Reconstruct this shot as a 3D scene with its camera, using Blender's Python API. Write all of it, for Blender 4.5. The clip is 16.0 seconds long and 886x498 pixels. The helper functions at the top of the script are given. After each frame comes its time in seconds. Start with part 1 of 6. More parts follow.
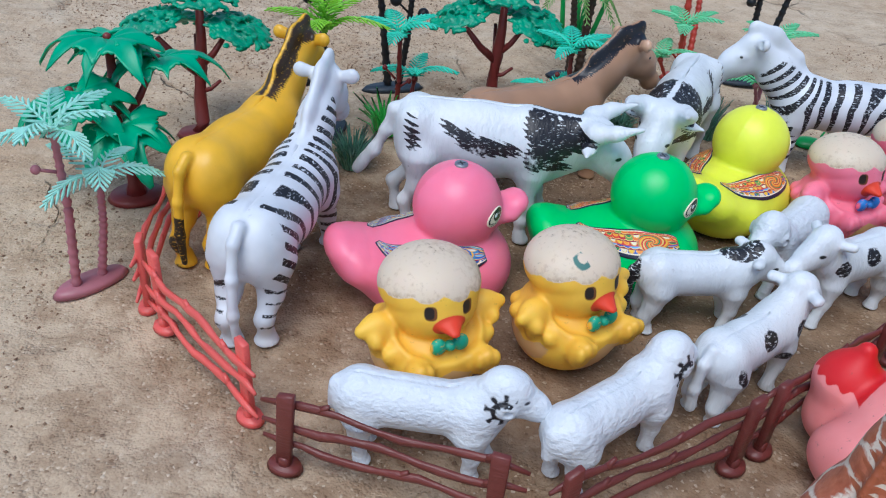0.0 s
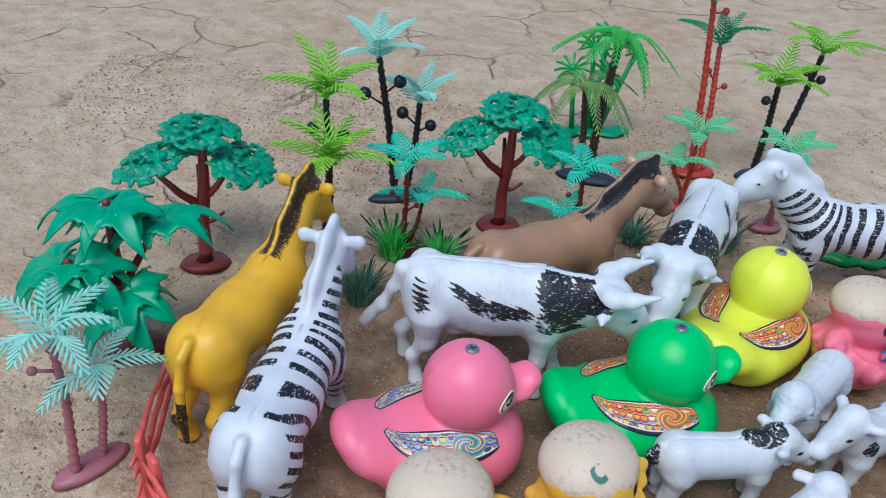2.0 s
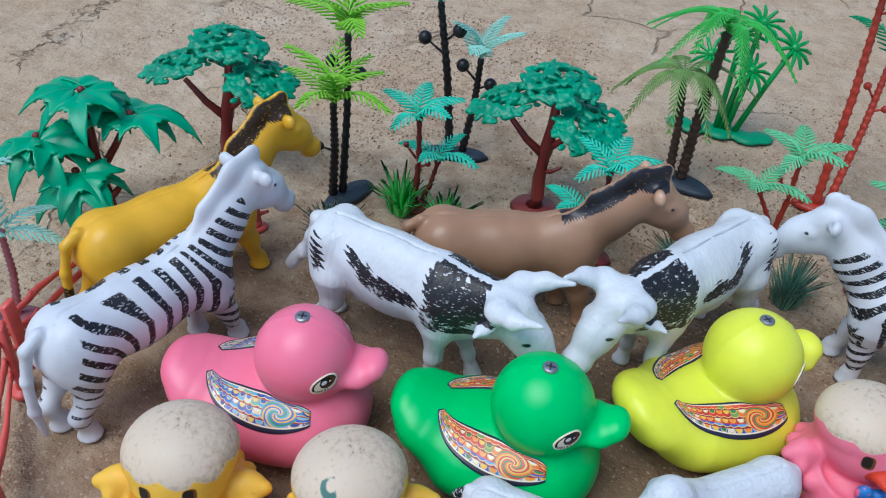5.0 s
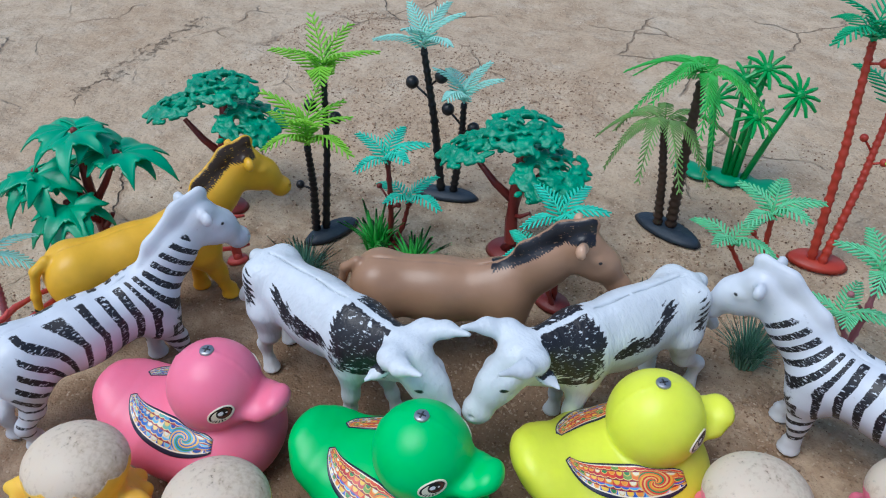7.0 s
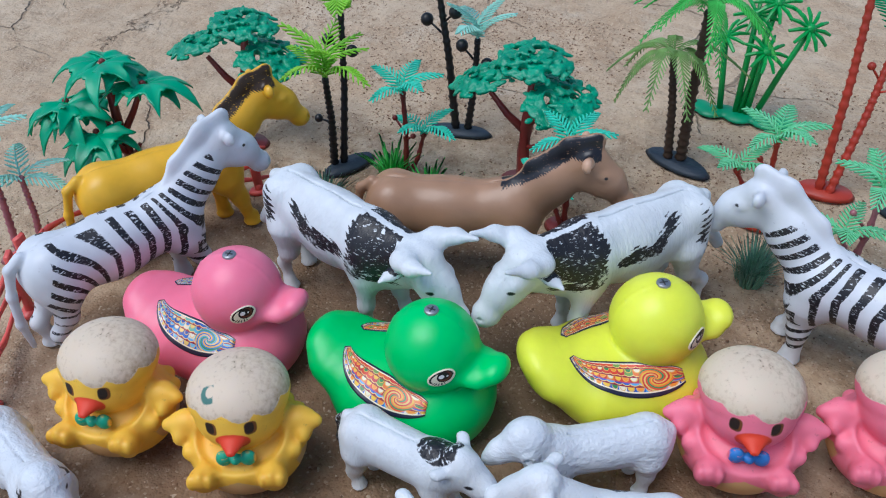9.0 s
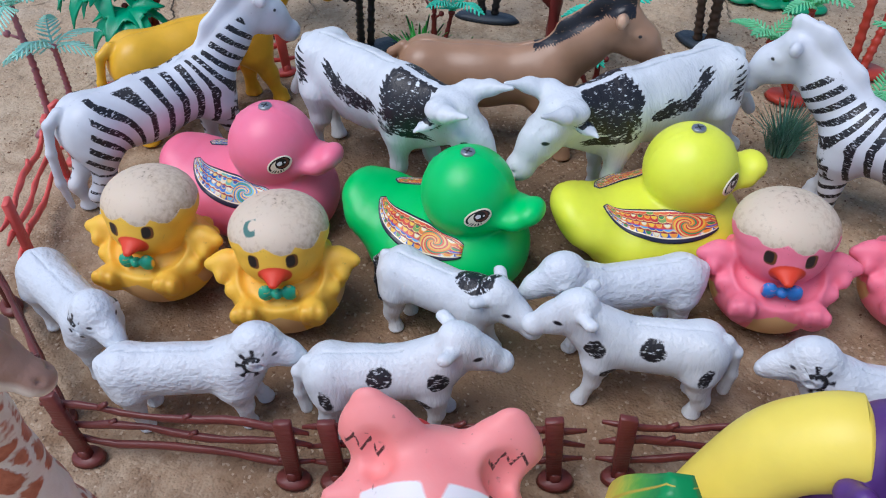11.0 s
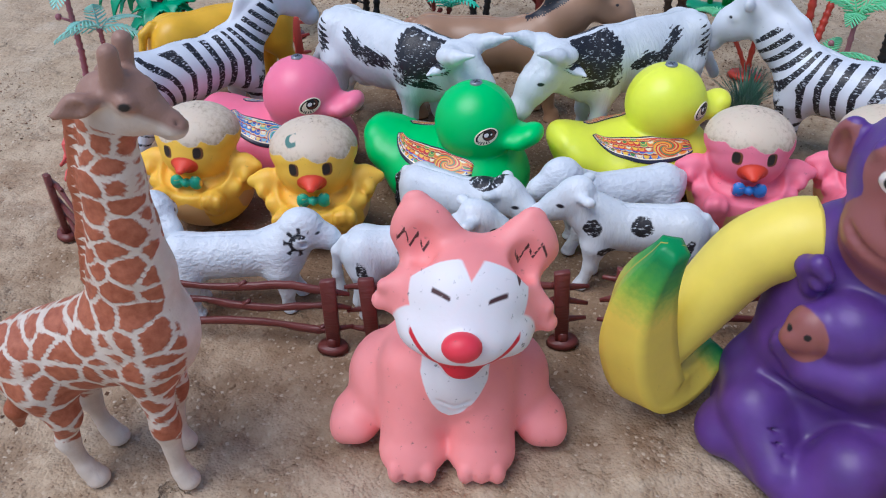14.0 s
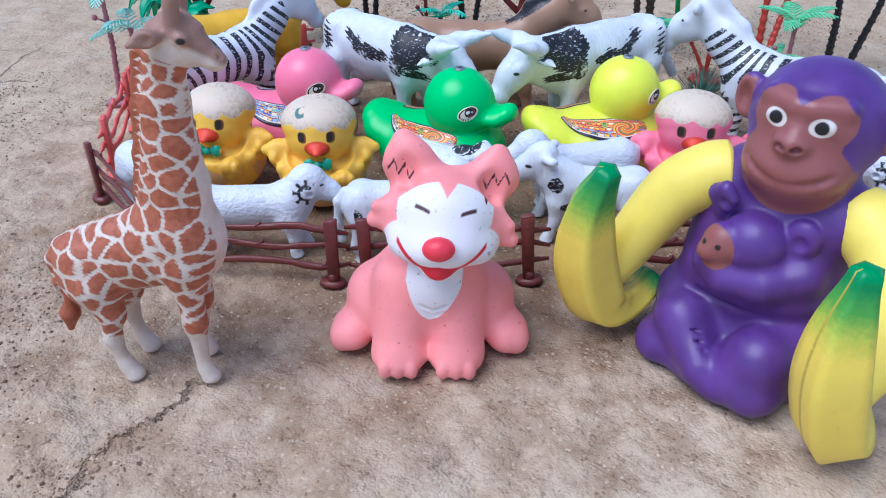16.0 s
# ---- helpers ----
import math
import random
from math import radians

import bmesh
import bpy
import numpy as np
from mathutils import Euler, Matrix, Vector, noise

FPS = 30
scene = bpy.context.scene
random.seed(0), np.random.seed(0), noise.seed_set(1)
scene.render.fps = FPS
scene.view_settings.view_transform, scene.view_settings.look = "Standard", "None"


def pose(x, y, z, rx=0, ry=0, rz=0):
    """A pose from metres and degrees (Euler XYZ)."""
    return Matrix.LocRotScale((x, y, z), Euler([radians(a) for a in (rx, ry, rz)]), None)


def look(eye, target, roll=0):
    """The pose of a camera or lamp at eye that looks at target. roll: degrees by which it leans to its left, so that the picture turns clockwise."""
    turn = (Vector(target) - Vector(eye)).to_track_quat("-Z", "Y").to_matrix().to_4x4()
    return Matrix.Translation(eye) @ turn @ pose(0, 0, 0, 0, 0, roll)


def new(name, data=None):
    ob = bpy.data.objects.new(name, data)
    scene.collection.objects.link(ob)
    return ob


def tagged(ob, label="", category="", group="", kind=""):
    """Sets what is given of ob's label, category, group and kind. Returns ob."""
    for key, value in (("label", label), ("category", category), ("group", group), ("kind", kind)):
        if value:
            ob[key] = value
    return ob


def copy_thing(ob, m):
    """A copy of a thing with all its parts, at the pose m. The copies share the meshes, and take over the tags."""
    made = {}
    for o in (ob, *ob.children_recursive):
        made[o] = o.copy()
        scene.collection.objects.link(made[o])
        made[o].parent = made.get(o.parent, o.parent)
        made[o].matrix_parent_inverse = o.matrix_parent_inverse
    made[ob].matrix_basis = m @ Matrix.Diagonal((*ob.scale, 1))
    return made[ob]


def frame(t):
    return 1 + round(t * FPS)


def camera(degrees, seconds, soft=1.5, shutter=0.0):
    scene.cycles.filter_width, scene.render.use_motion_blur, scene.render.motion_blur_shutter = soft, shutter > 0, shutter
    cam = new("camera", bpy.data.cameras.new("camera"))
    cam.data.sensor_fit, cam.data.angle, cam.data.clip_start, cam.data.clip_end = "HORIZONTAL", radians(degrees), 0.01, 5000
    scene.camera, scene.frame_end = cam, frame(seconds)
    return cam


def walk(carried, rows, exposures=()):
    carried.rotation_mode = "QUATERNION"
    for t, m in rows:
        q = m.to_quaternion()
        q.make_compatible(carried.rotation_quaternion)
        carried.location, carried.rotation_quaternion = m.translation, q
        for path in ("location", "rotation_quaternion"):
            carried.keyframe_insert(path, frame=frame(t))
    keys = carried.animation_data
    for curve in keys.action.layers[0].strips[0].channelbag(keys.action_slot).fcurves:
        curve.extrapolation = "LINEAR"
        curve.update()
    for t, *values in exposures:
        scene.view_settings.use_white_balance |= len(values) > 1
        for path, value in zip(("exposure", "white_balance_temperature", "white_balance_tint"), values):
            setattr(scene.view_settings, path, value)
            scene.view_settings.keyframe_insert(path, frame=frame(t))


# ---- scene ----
cam = camera(58.9, 16.0, soft=1.1)
PATH = [
    (0, (0.004, -0.013, 0.324), (0.002, 1.652, -0.785), 5.4),
    (0.5, (-0.042, -0.002, 0.321), (-0.027, 1.656, -0.797), 4.6),
    (1, (-0.057, 0.028, 0.351), (-0.024, 1.686, -0.767), 4.6),
    (1.5, (-0.047, 0.049, 0.382), (-0.003, 1.713, -0.727), 4.1),
    (2, (-0.008, 0.064, 0.408), (-0.029, 1.73, -0.698), 4.6),
    (2.5, (0.044, 0.086, 0.413), (-0.123, 1.731, -0.712), 5.1),
    (3, (0.096, 0.111, 0.405), (-0.223, 1.699, -0.769), 4.9),
    (3.5, (0.132, 0.132, 0.404), (-0.307, 1.668, -0.798), 4.7),
    (4, (0.164, 0.146, 0.407), (-0.357, 1.646, -0.809), 5.0),
    (4.2, (0.175, 0.154, 0.407), (-0.375, 1.635, -0.82), 5.0),
    (6.3, (0.292, 0.213, 0.399), (-0.603, 1.51, -0.833), 1.7),
    (6.5, (0.306, 0.224, 0.405), (-0.617, 1.504, -0.824), 0.9),
    (7, (0.329, 0.244, 0.431), (-0.632, 1.513, -0.779), 0.2),
    (7.5, (0.343, 0.234, 0.442), (-0.638, 1.506, -0.75), -0.1),
    (8, (0.361, 0.224, 0.439), (-0.626, 1.489, -0.755), -0.3),
    (8.5, (0.363, 0.217, 0.425), (-0.63, 1.459, -0.788), -0.7),
    (9, (0.363, 0.213, 0.409), (-0.625, 1.422, -0.841), -1.1),
    (9.5, (0.366, 0.205, 0.397), (-0.614, 1.373, -0.898), -1.5),
    (10, (0.367, 0.19, 0.382), (-0.597, 1.323, -0.954), -1.8),
    (10.2, (0.368, 0.186, 0.379), (-0.592, 1.309, -0.97), -1.8),
    (12.3, (0.4, 0.125, 0.345), (-0.579, 1.29, -0.953), -2.6),
    (12.5, (0.401, 0.116, 0.345), (-0.584, 1.307, -0.924), -2.5),
    (13, (0.404, 0.091, 0.338), (-0.588, 1.327, -0.882), -2.0),
    (13.5, (0.417, 0.072, 0.329), (-0.579, 1.33, -0.864), -1.6),
    (14, (0.435, 0.058, 0.321), (-0.563, 1.327, -0.86), -1.4),
    (14.5, (0.452, 0.044, 0.32), (-0.551, 1.328, -0.839), -1.1),
    (15, (0.477, 0.026, 0.308), (-0.537, 1.33, -0.82), -0.7),
    (15.5, (0.499, 0.01, 0.308), (-0.525, 1.329, -0.793), -0.5),
    (16, (0.503, -0.017, 0.318), (-0.523, 1.304, -0.779), -0.6),
]
walk(cam, [(t, look(eye, target, roll)) for t, eye, target, roll in PATH],
     exposures=[(0.0, 0.14, 5800, 8), (2.0, 0.04, 5750, 7), (8.0, 0.04, 5750, 7), (10.0, 0.06, 5950, 12), (12.5, 0.04, 5880, 13), (14.5, 0.06, 5690, 12), (16.0, 0.36, 5350, 13)])

# ---- light ----
world = bpy.data.worlds.new("sky")
scene.world = world
world.use_nodes = True
wn = world.node_tree
sky = wn.nodes.new("ShaderNodeTexSky")
sky.sky_type, sky.sun_disc = "NISHITA", False
sky.sun_elevation, sky.sun_rotation = radians(64), radians(203)
sky.air_density, sky.dust_density, sky.ozone_density = 1.0, 1.2, 1.0
wn.nodes["Background"].inputs["Strength"].default_value = 0.118
wn.links.new(sky.outputs[0], wn.nodes["Background"].inputs["Color"])
sun = new("sun", bpy.data.lights.new("sun", "SUN"))
sun.data.energy, sun.data.angle, sun.data.color = 2.0, radians(42), (1.0, 0.97, 0.93)
sun.matrix_world = look((-0.5, -1.15, 2.6), (0, 0, 0))

# ---- tools ----
def rgb(r, g, b):
    """Linear colour from display values of 0 to 255."""
    return tuple(((v / 255 + 0.055) / 1.055) ** 2.4 if v > 10 else v / 255 / 12.92 for v in (r, g, b))


def link_mesh(name, verts, faces, material, parent=None, label="", smooth=True):
    me = bpy.data.meshes.new(name)
    me.from_pydata(verts, [], faces)
    me.polygons.foreach_set("use_smooth", [smooth] * len(me.polygons))
    me.materials.append(material)
    ob = new(name, me)
    ob.parent = parent
    if label:
        ob["label"] = label
    return ob


def part(name, bm, material, parent, label="", smooth=True):
    """Links a bmesh as one mesh object under a thing or under a part."""
    me = bpy.data.meshes.new(name)
    bmesh.ops.recalc_face_normals(bm, faces=bm.faces)
    bm.to_mesh(me)
    bm.free()
    me.polygons.foreach_set("use_smooth", [smooth] * len(me.polygons))
    me.materials.append(material)
    ob = new(name, me)
    ob.parent = parent
    if label:
        ob["label"] = label
    return ob


def again(name, me, parent, m):
    """One more object on a mesh that is already there."""
    ob = new(name, me)
    ob.parent, ob.matrix_basis = parent, m
    return ob


def thing(name, m, label, category, group="", kind=""):
    ob = new(name)
    ob.empty_display_size = 0.02
    ob.matrix_basis = m
    return tagged(ob, label, category, group, kind)


def wob(x, y, z, scale, seed=0):
    """A smooth wobble between about -1 and 1."""
    r = np.random.RandomState(seed)
    out = 0
    for i in range(6):
        d = r.normal(size=3)
        d *= scale * (0.6 + 0.9 * i / 5) / np.linalg.norm(d)
        out = out + np.sin(d[0] * x + d[1] * y + d[2] * z + r.uniform(0, 6.28))
    return out / 3


class Clay:
    """A solid made of blended round forms on a grid, and its skin."""

    def __init__(s, lo, hi, h):
        s.lo, s.h = np.array(lo, float), h
        s.axes = [np.arange(a, b + h, h) for a, b in zip(lo, hi)]
        s.f = np.full([len(a) for a in s.axes], 1.0)

    def put(s, dist, lo, hi, k, cut=False):
        pad = k + 3 * s.h
        sl = tuple(slice(max(0, np.searchsorted(a, l - pad)), np.searchsorted(a, u + pad)) for a, l, u in zip(s.axes, lo, hi))
        x, y, z = np.meshgrid(*[a[c] for a, c in zip(s.axes, sl)], indexing="ij", sparse=True)
        if not all(len(a[c]) for a, c in zip(s.axes, sl)):
            return s
        d, a = dist(x, y, z), s.f[sl]
        if cut:
            w = np.clip(0.5 - 0.5 * (a + d) / k, 0, 1)
            s.f[sl] = a * (1 - w) - d * w + k * w * (1 - w)
        else:
            w = np.clip(0.5 + 0.5 * (d - a) / k, 0, 1)
            s.f[sl] = d * (1 - w) + a * w - k * w * (1 - w)
        return s

    def cone(s, a, b, ra, rb, k=0.006, sq=(1, 1, 1), both=False, cut=False):
        a, b, q = np.array(a, float), np.array(b, float), np.array(sq, float)
        ab = (b - a) / q
        n = max(ab @ ab, 1e-12)

        def dist(x, y, z):
            x, y, z = (x - a[0]) / q[0], (y - a[1]) / q[1], (z - a[2]) / q[2]
            t = np.clip((x * ab[0] + y * ab[1] + z * ab[2]) / n, 0, 1)
            return (np.sqrt((x - t * ab[0]) ** 2 + (y - t * ab[1]) ** 2 + (z - t * ab[2]) ** 2) - ra - t * (rb - ra)) * q.min()

        r = max(ra, rb) * q.max()
        s.put(dist, np.minimum(a, b) - r, np.maximum(a, b) + r, k, cut)
        if both:
            s.cone((a[0], -a[1], a[2]), (b[0], -b[1], b[2]), ra, rb, k, sq, False, cut)
        return s

    def chain(s, points, radii, k=0.005, sq=(1, 1, 1), both=False):
        for a, b, ra, rb in zip(points, points[1:], radii, radii[1:]):
            s.cone(a, b, ra, rb, k, sq, both)
        return s

    def ball(s, c, r, k=0.006, turn=0, tip=0, both=False, cut=False):
        """turn: degrees about z; tip: degrees by which its x axis points up."""
        c = np.array(c, float)
        r = np.array(r, float) * np.ones(3)
        m = np.array((Matrix.Rotation(radians(turn), 3, "Z") @ Matrix.Rotation(-radians(tip), 3, "Y")).inverted())

        def dist(x, y, z):
            p = [m[i][0] * (x - c[0]) + m[i][1] * (y - c[1]) + m[i][2] * (z - c[2]) for i in range(3)]
            k0 = np.sqrt(sum((p[i] / r[i]) ** 2 for i in range(3)))
            k1 = np.sqrt(sum((p[i] / r[i] ** 2) ** 2 for i in range(3))) + 1e-9
            return k0 * (k0 - 1) / k1

        s.put(dist, c - r.max(), c + r.max(), k, cut)
        if both:
            s.ball((c[0], -c[1], c[2]), r, k, -turn, tip, False, cut)
        return s

    def level(s, z=0.0):
        """Cuts it flat at a height, to stand on."""
        s.f = np.maximum(s.f, z - s.axes[2][None, None, :])
        return s

    def rough(s, scale, amount, seed=0):
        x, y, z = np.meshgrid(*s.axes, indexing="ij", sparse=True)
        s.f += amount * wob(x, y, z, scale, seed)
        return s

    def sample(s, p):
        q = (p - s.lo) / s.h
        i = np.clip(np.floor(q).astype(int), 0, np.array(s.f.shape) - 2)
        t = np.clip(q - i, 0, 1)
        out = 0
        for dx in (0, 1):
            for dy in (0, 1):
                for dz in (0, 1):
                    w = (t[:, 0] if dx else 1 - t[:, 0]) * (t[:, 1] if dy else 1 - t[:, 1]) * (t[:, 2] if dz else 1 - t[:, 2])
                    out = out + w * s.f[i[:, 0] + dx, i[:, 1] + dy, i[:, 2] + dz]
        return out

    def slope(s, p):
        e = s.h
        g = np.stack([s.sample(p + d) - s.sample(p - d) for d in np.eye(3) * e], 1)
        return g / (np.linalg.norm(g, axis=1, keepdims=True) + 1e-9)

    def onto(s, p, lift):
        """Moves points onto the skin, and a little off it."""
        for _ in range(12):
            p = p - s.slope(p) * np.clip(s.sample(p), -0.004, 0.004)[:, None]
        return p + s.slope(p) * lift

    def skin(s):
        f, lo, h = s.f, s.lo, s.h
        inside = f < 0
        n = np.array(f.shape) - 1
        total = np.zeros(n, int)
        for dx in (0, 1):
            for dy in (0, 1):
                for dz in (0, 1):
                    total += inside[dx:n[0] + dx, dy:n[1] + dy, dz:n[2] + dz]
        cell = np.argwhere((total > 0) & (total < 8))
        ids = np.full(n, -1)
        ids[cell[:, 0], cell[:, 1], cell[:, 2]] = np.arange(len(cell))
        corners = np.array([(i, j, k) for i in (0, 1) for j in (0, 1) for k in (0, 1)])
        v = np.stack([f[tuple((cell + c).T)] for c in corners], 1)
        pos, cnt = np.zeros((len(cell), 3)), np.zeros(len(cell))
        for i in range(8):
            for j in range(i + 1, 8):
                if np.abs(corners[i] - corners[j]).sum() == 1:
                    hit = (v[:, i] < 0) != (v[:, j] < 0)
                    t = v[hit, i] / (v[hit, i] - v[hit, j])
                    pos[hit] += corners[i] + t[:, None] * (corners[j] - corners[i])
                    cnt[hit] += 1
        verts = lo + h * (cell + pos / cnt[:, None])
        faces = []
        for ax in range(3):
            b, c = (ax + 1) % 3, (ax + 2) % 3
            first = [slice(0, -1) if i == ax else slice(None) for i in range(3)]
            second = [slice(1, None) if i == ax else slice(None) for i in range(3)]
            e = np.argwhere(inside[tuple(first)] != inside[tuple(second)])
            e = e[(e[:, b] > 0) & (e[:, c] > 0) & (e[:, b] < n[b]) & (e[:, c] < n[c])]
            eb, ec = np.eye(3, dtype=int)[b], np.eye(3, dtype=int)[c]
            q = np.stack([ids[tuple((e - eb * u - ec * w).T)] for u, w in ((1, 1), (0, 1), (0, 0), (1, 0))], 1)
            flip = ~inside[tuple(e.T)]
            q[flip] = q[flip][:, ::-1]
            faces.append(q)
        return verts, np.concatenate(faces)


def figure(name, clay, material, m=None, parent=None, marks=None, label="", category="", group=""):
    """One moulded mesh from clay; marks: painted fields by name, above nought inside the paint."""
    verts, faces = clay.skin()
    ob = link_mesh(name, verts.tolist(), faces.tolist(), material, parent)
    for key, fn in (marks or {}).items():
        at = ob.data.attributes.new(key, "FLOAT", "POINT")
        at.data.foreach_set("value", np.asarray(fn(*verts.T), np.float32) * np.ones(len(verts), np.float32))
    if m is not None:
        ob.matrix_basis = m
    return tagged(ob, label, category, group)


def split_figure(name, clay, material, m, marks, cuts, label, category, group=""):
    """A moulded toy whose painted pieces are parts of their own; cuts: (part name, mark, label)."""
    verts, faces = clay.skin()
    fields = {key: np.asarray(fn(*verts.T), np.float32) * np.ones(len(verts), np.float32) for key, fn in marks.items()}
    th = thing(name, m, label, category, group)
    left = np.ones(len(faces), bool)
    for piece, mark, words in cuts + [("body", None, "")]:
        pick = left if mark is None else left & (fields[mark][faces].mean(1) > 0)
        left = left & ~pick
        sides = [pick]
        if piece == "eye":
            side = verts[faces][:, :, 1].mean(1) > 0
            sides = [pick & side, pick & ~side]
        for sel in sides:
            if not sel.any():
                continue
            used, back = np.unique(faces[sel], return_inverse=True)
            ob = link_mesh(piece, verts[used].tolist(), back.reshape(-1, 4).tolist(), material, th, words)
            for key, val in fields.items():
                ob.data.attributes.new(key, "FLOAT", "POINT").data.foreach_set("value", val[used])
    return th


def rest(x, y, heading, z=0.0, roll=0.0, size=1.0):
    return pose(x, y, z, roll, 0, heading) @ Matrix.Scale(size, 4)


# ---- materials ----
def nodes_of(name):
    mat = bpy.data.materials.new(name)
    mat.use_nodes = True
    return mat, mat.node_tree, mat.node_tree.nodes["Principled BSDF"]


def add(nt, kind, **values):
    nd = nt.nodes.new(kind)
    for key, value in values.items():
        if key in nd.inputs:
            nd.inputs[key].default_value = value
    return nd


def noise_of(nt, co, scale, detail=3.0, rough=0.55):
    nd = add(nt, "ShaderNodeTexNoise", Scale=scale, Detail=detail, Roughness=rough)
    nt.links.new(co, nd.inputs["Vector"])
    return nd.outputs["Fac"]


def ramp(nt, value, a, b, c=0.0, d=1.0):
    nd = add(nt, "ShaderNodeMapRange")
    nt.links.new(value, nd.inputs["Value"])
    for key, v in (("From Min", a), ("From Max", b), ("To Min", c), ("To Max", d)):
        nd.inputs[key].default_value = v
    return nd.outputs["Result"]


def sums(nt, op, a, b):
    nd = nt.nodes.new("ShaderNodeMath")
    nd.operation = op
    for i, v in enumerate((a, b)):
        if isinstance(v, (int, float)):
            nd.inputs[i].default_value = v
        else:
            nt.links.new(v, nd.inputs[i])
    return nd.outputs[0]


def mixed(nt, fac, a, b):
    nd = nt.nodes.new("ShaderNodeMix")
    nd.data_type = "RGBA"
    for i, v in ((0, fac), (6, a), (7, b)):
        if isinstance(v, tuple):
            nd.inputs[i].default_value = (*v, 1)
        elif isinstance(v, (int, float)):
            nd.inputs[i].default_value = v
        else:
            nt.links.new(v, nd.inputs[i])
    return nd.outputs[2]


def bumped(nt, sh, height, strength, distance, below=None):
    nd = add(nt, "ShaderNodeBump", Strength=strength, Distance=distance)
    nt.links.new(height, nd.inputs["Height"])
    if below is not None:
        nt.links.new(below, nd.inputs["Normal"])
    nt.links.new(nd.outputs[0], sh.inputs["Normal"])
    return nd.outputs[0]


def plastic(name, base, layers=(), rough=0.42, sss=0.0, deep=0.006, fur=0.0, grime=0.25, vary=0.08, coat=0.0, fur_scale=(420, 420, 90)):
    """Moulded and hand-painted plastic. layers: (mark, colour, edge wobble, dry-brush wear)."""
    mat, nt, sh = nodes_of(name)
    co = nt.nodes.new("ShaderNodeTexCoord").outputs["Object"]
    big, fine = noise_of(nt, co, 35), noise_of(nt, co, 420, 2)
    dark, pale = tuple(c * (1 - vary * 1.6) for c in base), tuple(min(1, c * (1 + vary)) for c in base)
    col = mixed(nt, ramp(nt, big, 0.3, 0.7), dark, pale)
    for mark, colour, wobble, wear, *soft in layers:
        at = nt.nodes.new("ShaderNodeAttribute")
        at.attribute_name = mark
        edge = sums(nt, "ADD", at.outputs["Fac"], sums(nt, "MULTIPLY", sums(nt, "SUBTRACT", noise_of(nt, co, 330), 0.5), wobble))
        width = soft[0] if soft else 0.00035
        fac = ramp(nt, edge, -width, width)
        if wear > 0:
            mp = add(nt, "ShaderNodeMapping", Scale=(330, 330, 900))
            nt.links.new(co, mp.inputs["Vector"])
            fac = sums(nt, "MULTIPLY", fac, ramp(nt, noise_of(nt, mp.outputs[0], 1.0, 2), 0.22 + 0.2 * wear, 0.34 + 0.2 * wear))
        col = mixed(nt, fac, col, tuple(colour))
    if grime > 0:
        spots = ramp(nt, noise_of(nt, co, 210, 4, 0.6), 0.66, 0.78, 0, grime)
        col = mixed(nt, spots, col, (0.09, 0.06, 0.04))
    nt.links.new(col, sh.inputs["Base Color"])
    nt.links.new(ramp(nt, big, 0.25, 0.75, rough - 0.07, rough + 0.1), sh.inputs["Roughness"])
    sh.inputs["Subsurface Weight"].default_value = sss
    sh.inputs["Subsurface Radius"].default_value = tuple(0.4 + 0.6 * c / max(base) for c in base)
    sh.inputs["Subsurface Scale"].default_value = deep
    sh.inputs["Coat Weight"].default_value = coat
    under = bumped(nt, sh, fine, 0.12, 0.0006)
    if fur > 0:
        mp = add(nt, "ShaderNodeMapping", Scale=fur_scale)
        nt.links.new(co, mp.inputs["Vector"])
        bumped(nt, sh, noise_of(nt, mp.outputs[0], 1.0, 2), fur, 0.002, under)
    return mat


def line_gap(nt, co, a, b, wander):
    """How far a place lies from a wandering line between a and b, with the way along it from 0 to 1."""
    d = Vector(b) - Vector(a)
    n = Vector((-d.y, d.x)).normalized()
    out = []
    for v, c in ((n, n.dot(Vector(a))), (d / d.length_squared, d.dot(Vector(a)) / d.length_squared)):
        dot = add(nt, "ShaderNodeVectorMath")
        dot.operation = "DOT_PRODUCT"
        dot.inputs[1].default_value = (v.x, v.y, 0)
        nt.links.new(co, dot.inputs[0])
        out.append(sums(nt, "SUBTRACT", dot.outputs["Value"], c))
    bend = sums(nt, "MULTIPLY", sums(nt, "SUBTRACT", noise_of(nt, co, 30, 6, 0.7), 0.5), wander)
    return sums(nt, "ABSOLUTE", sums(nt, "ADD", out[0], bend), 0), out[1]


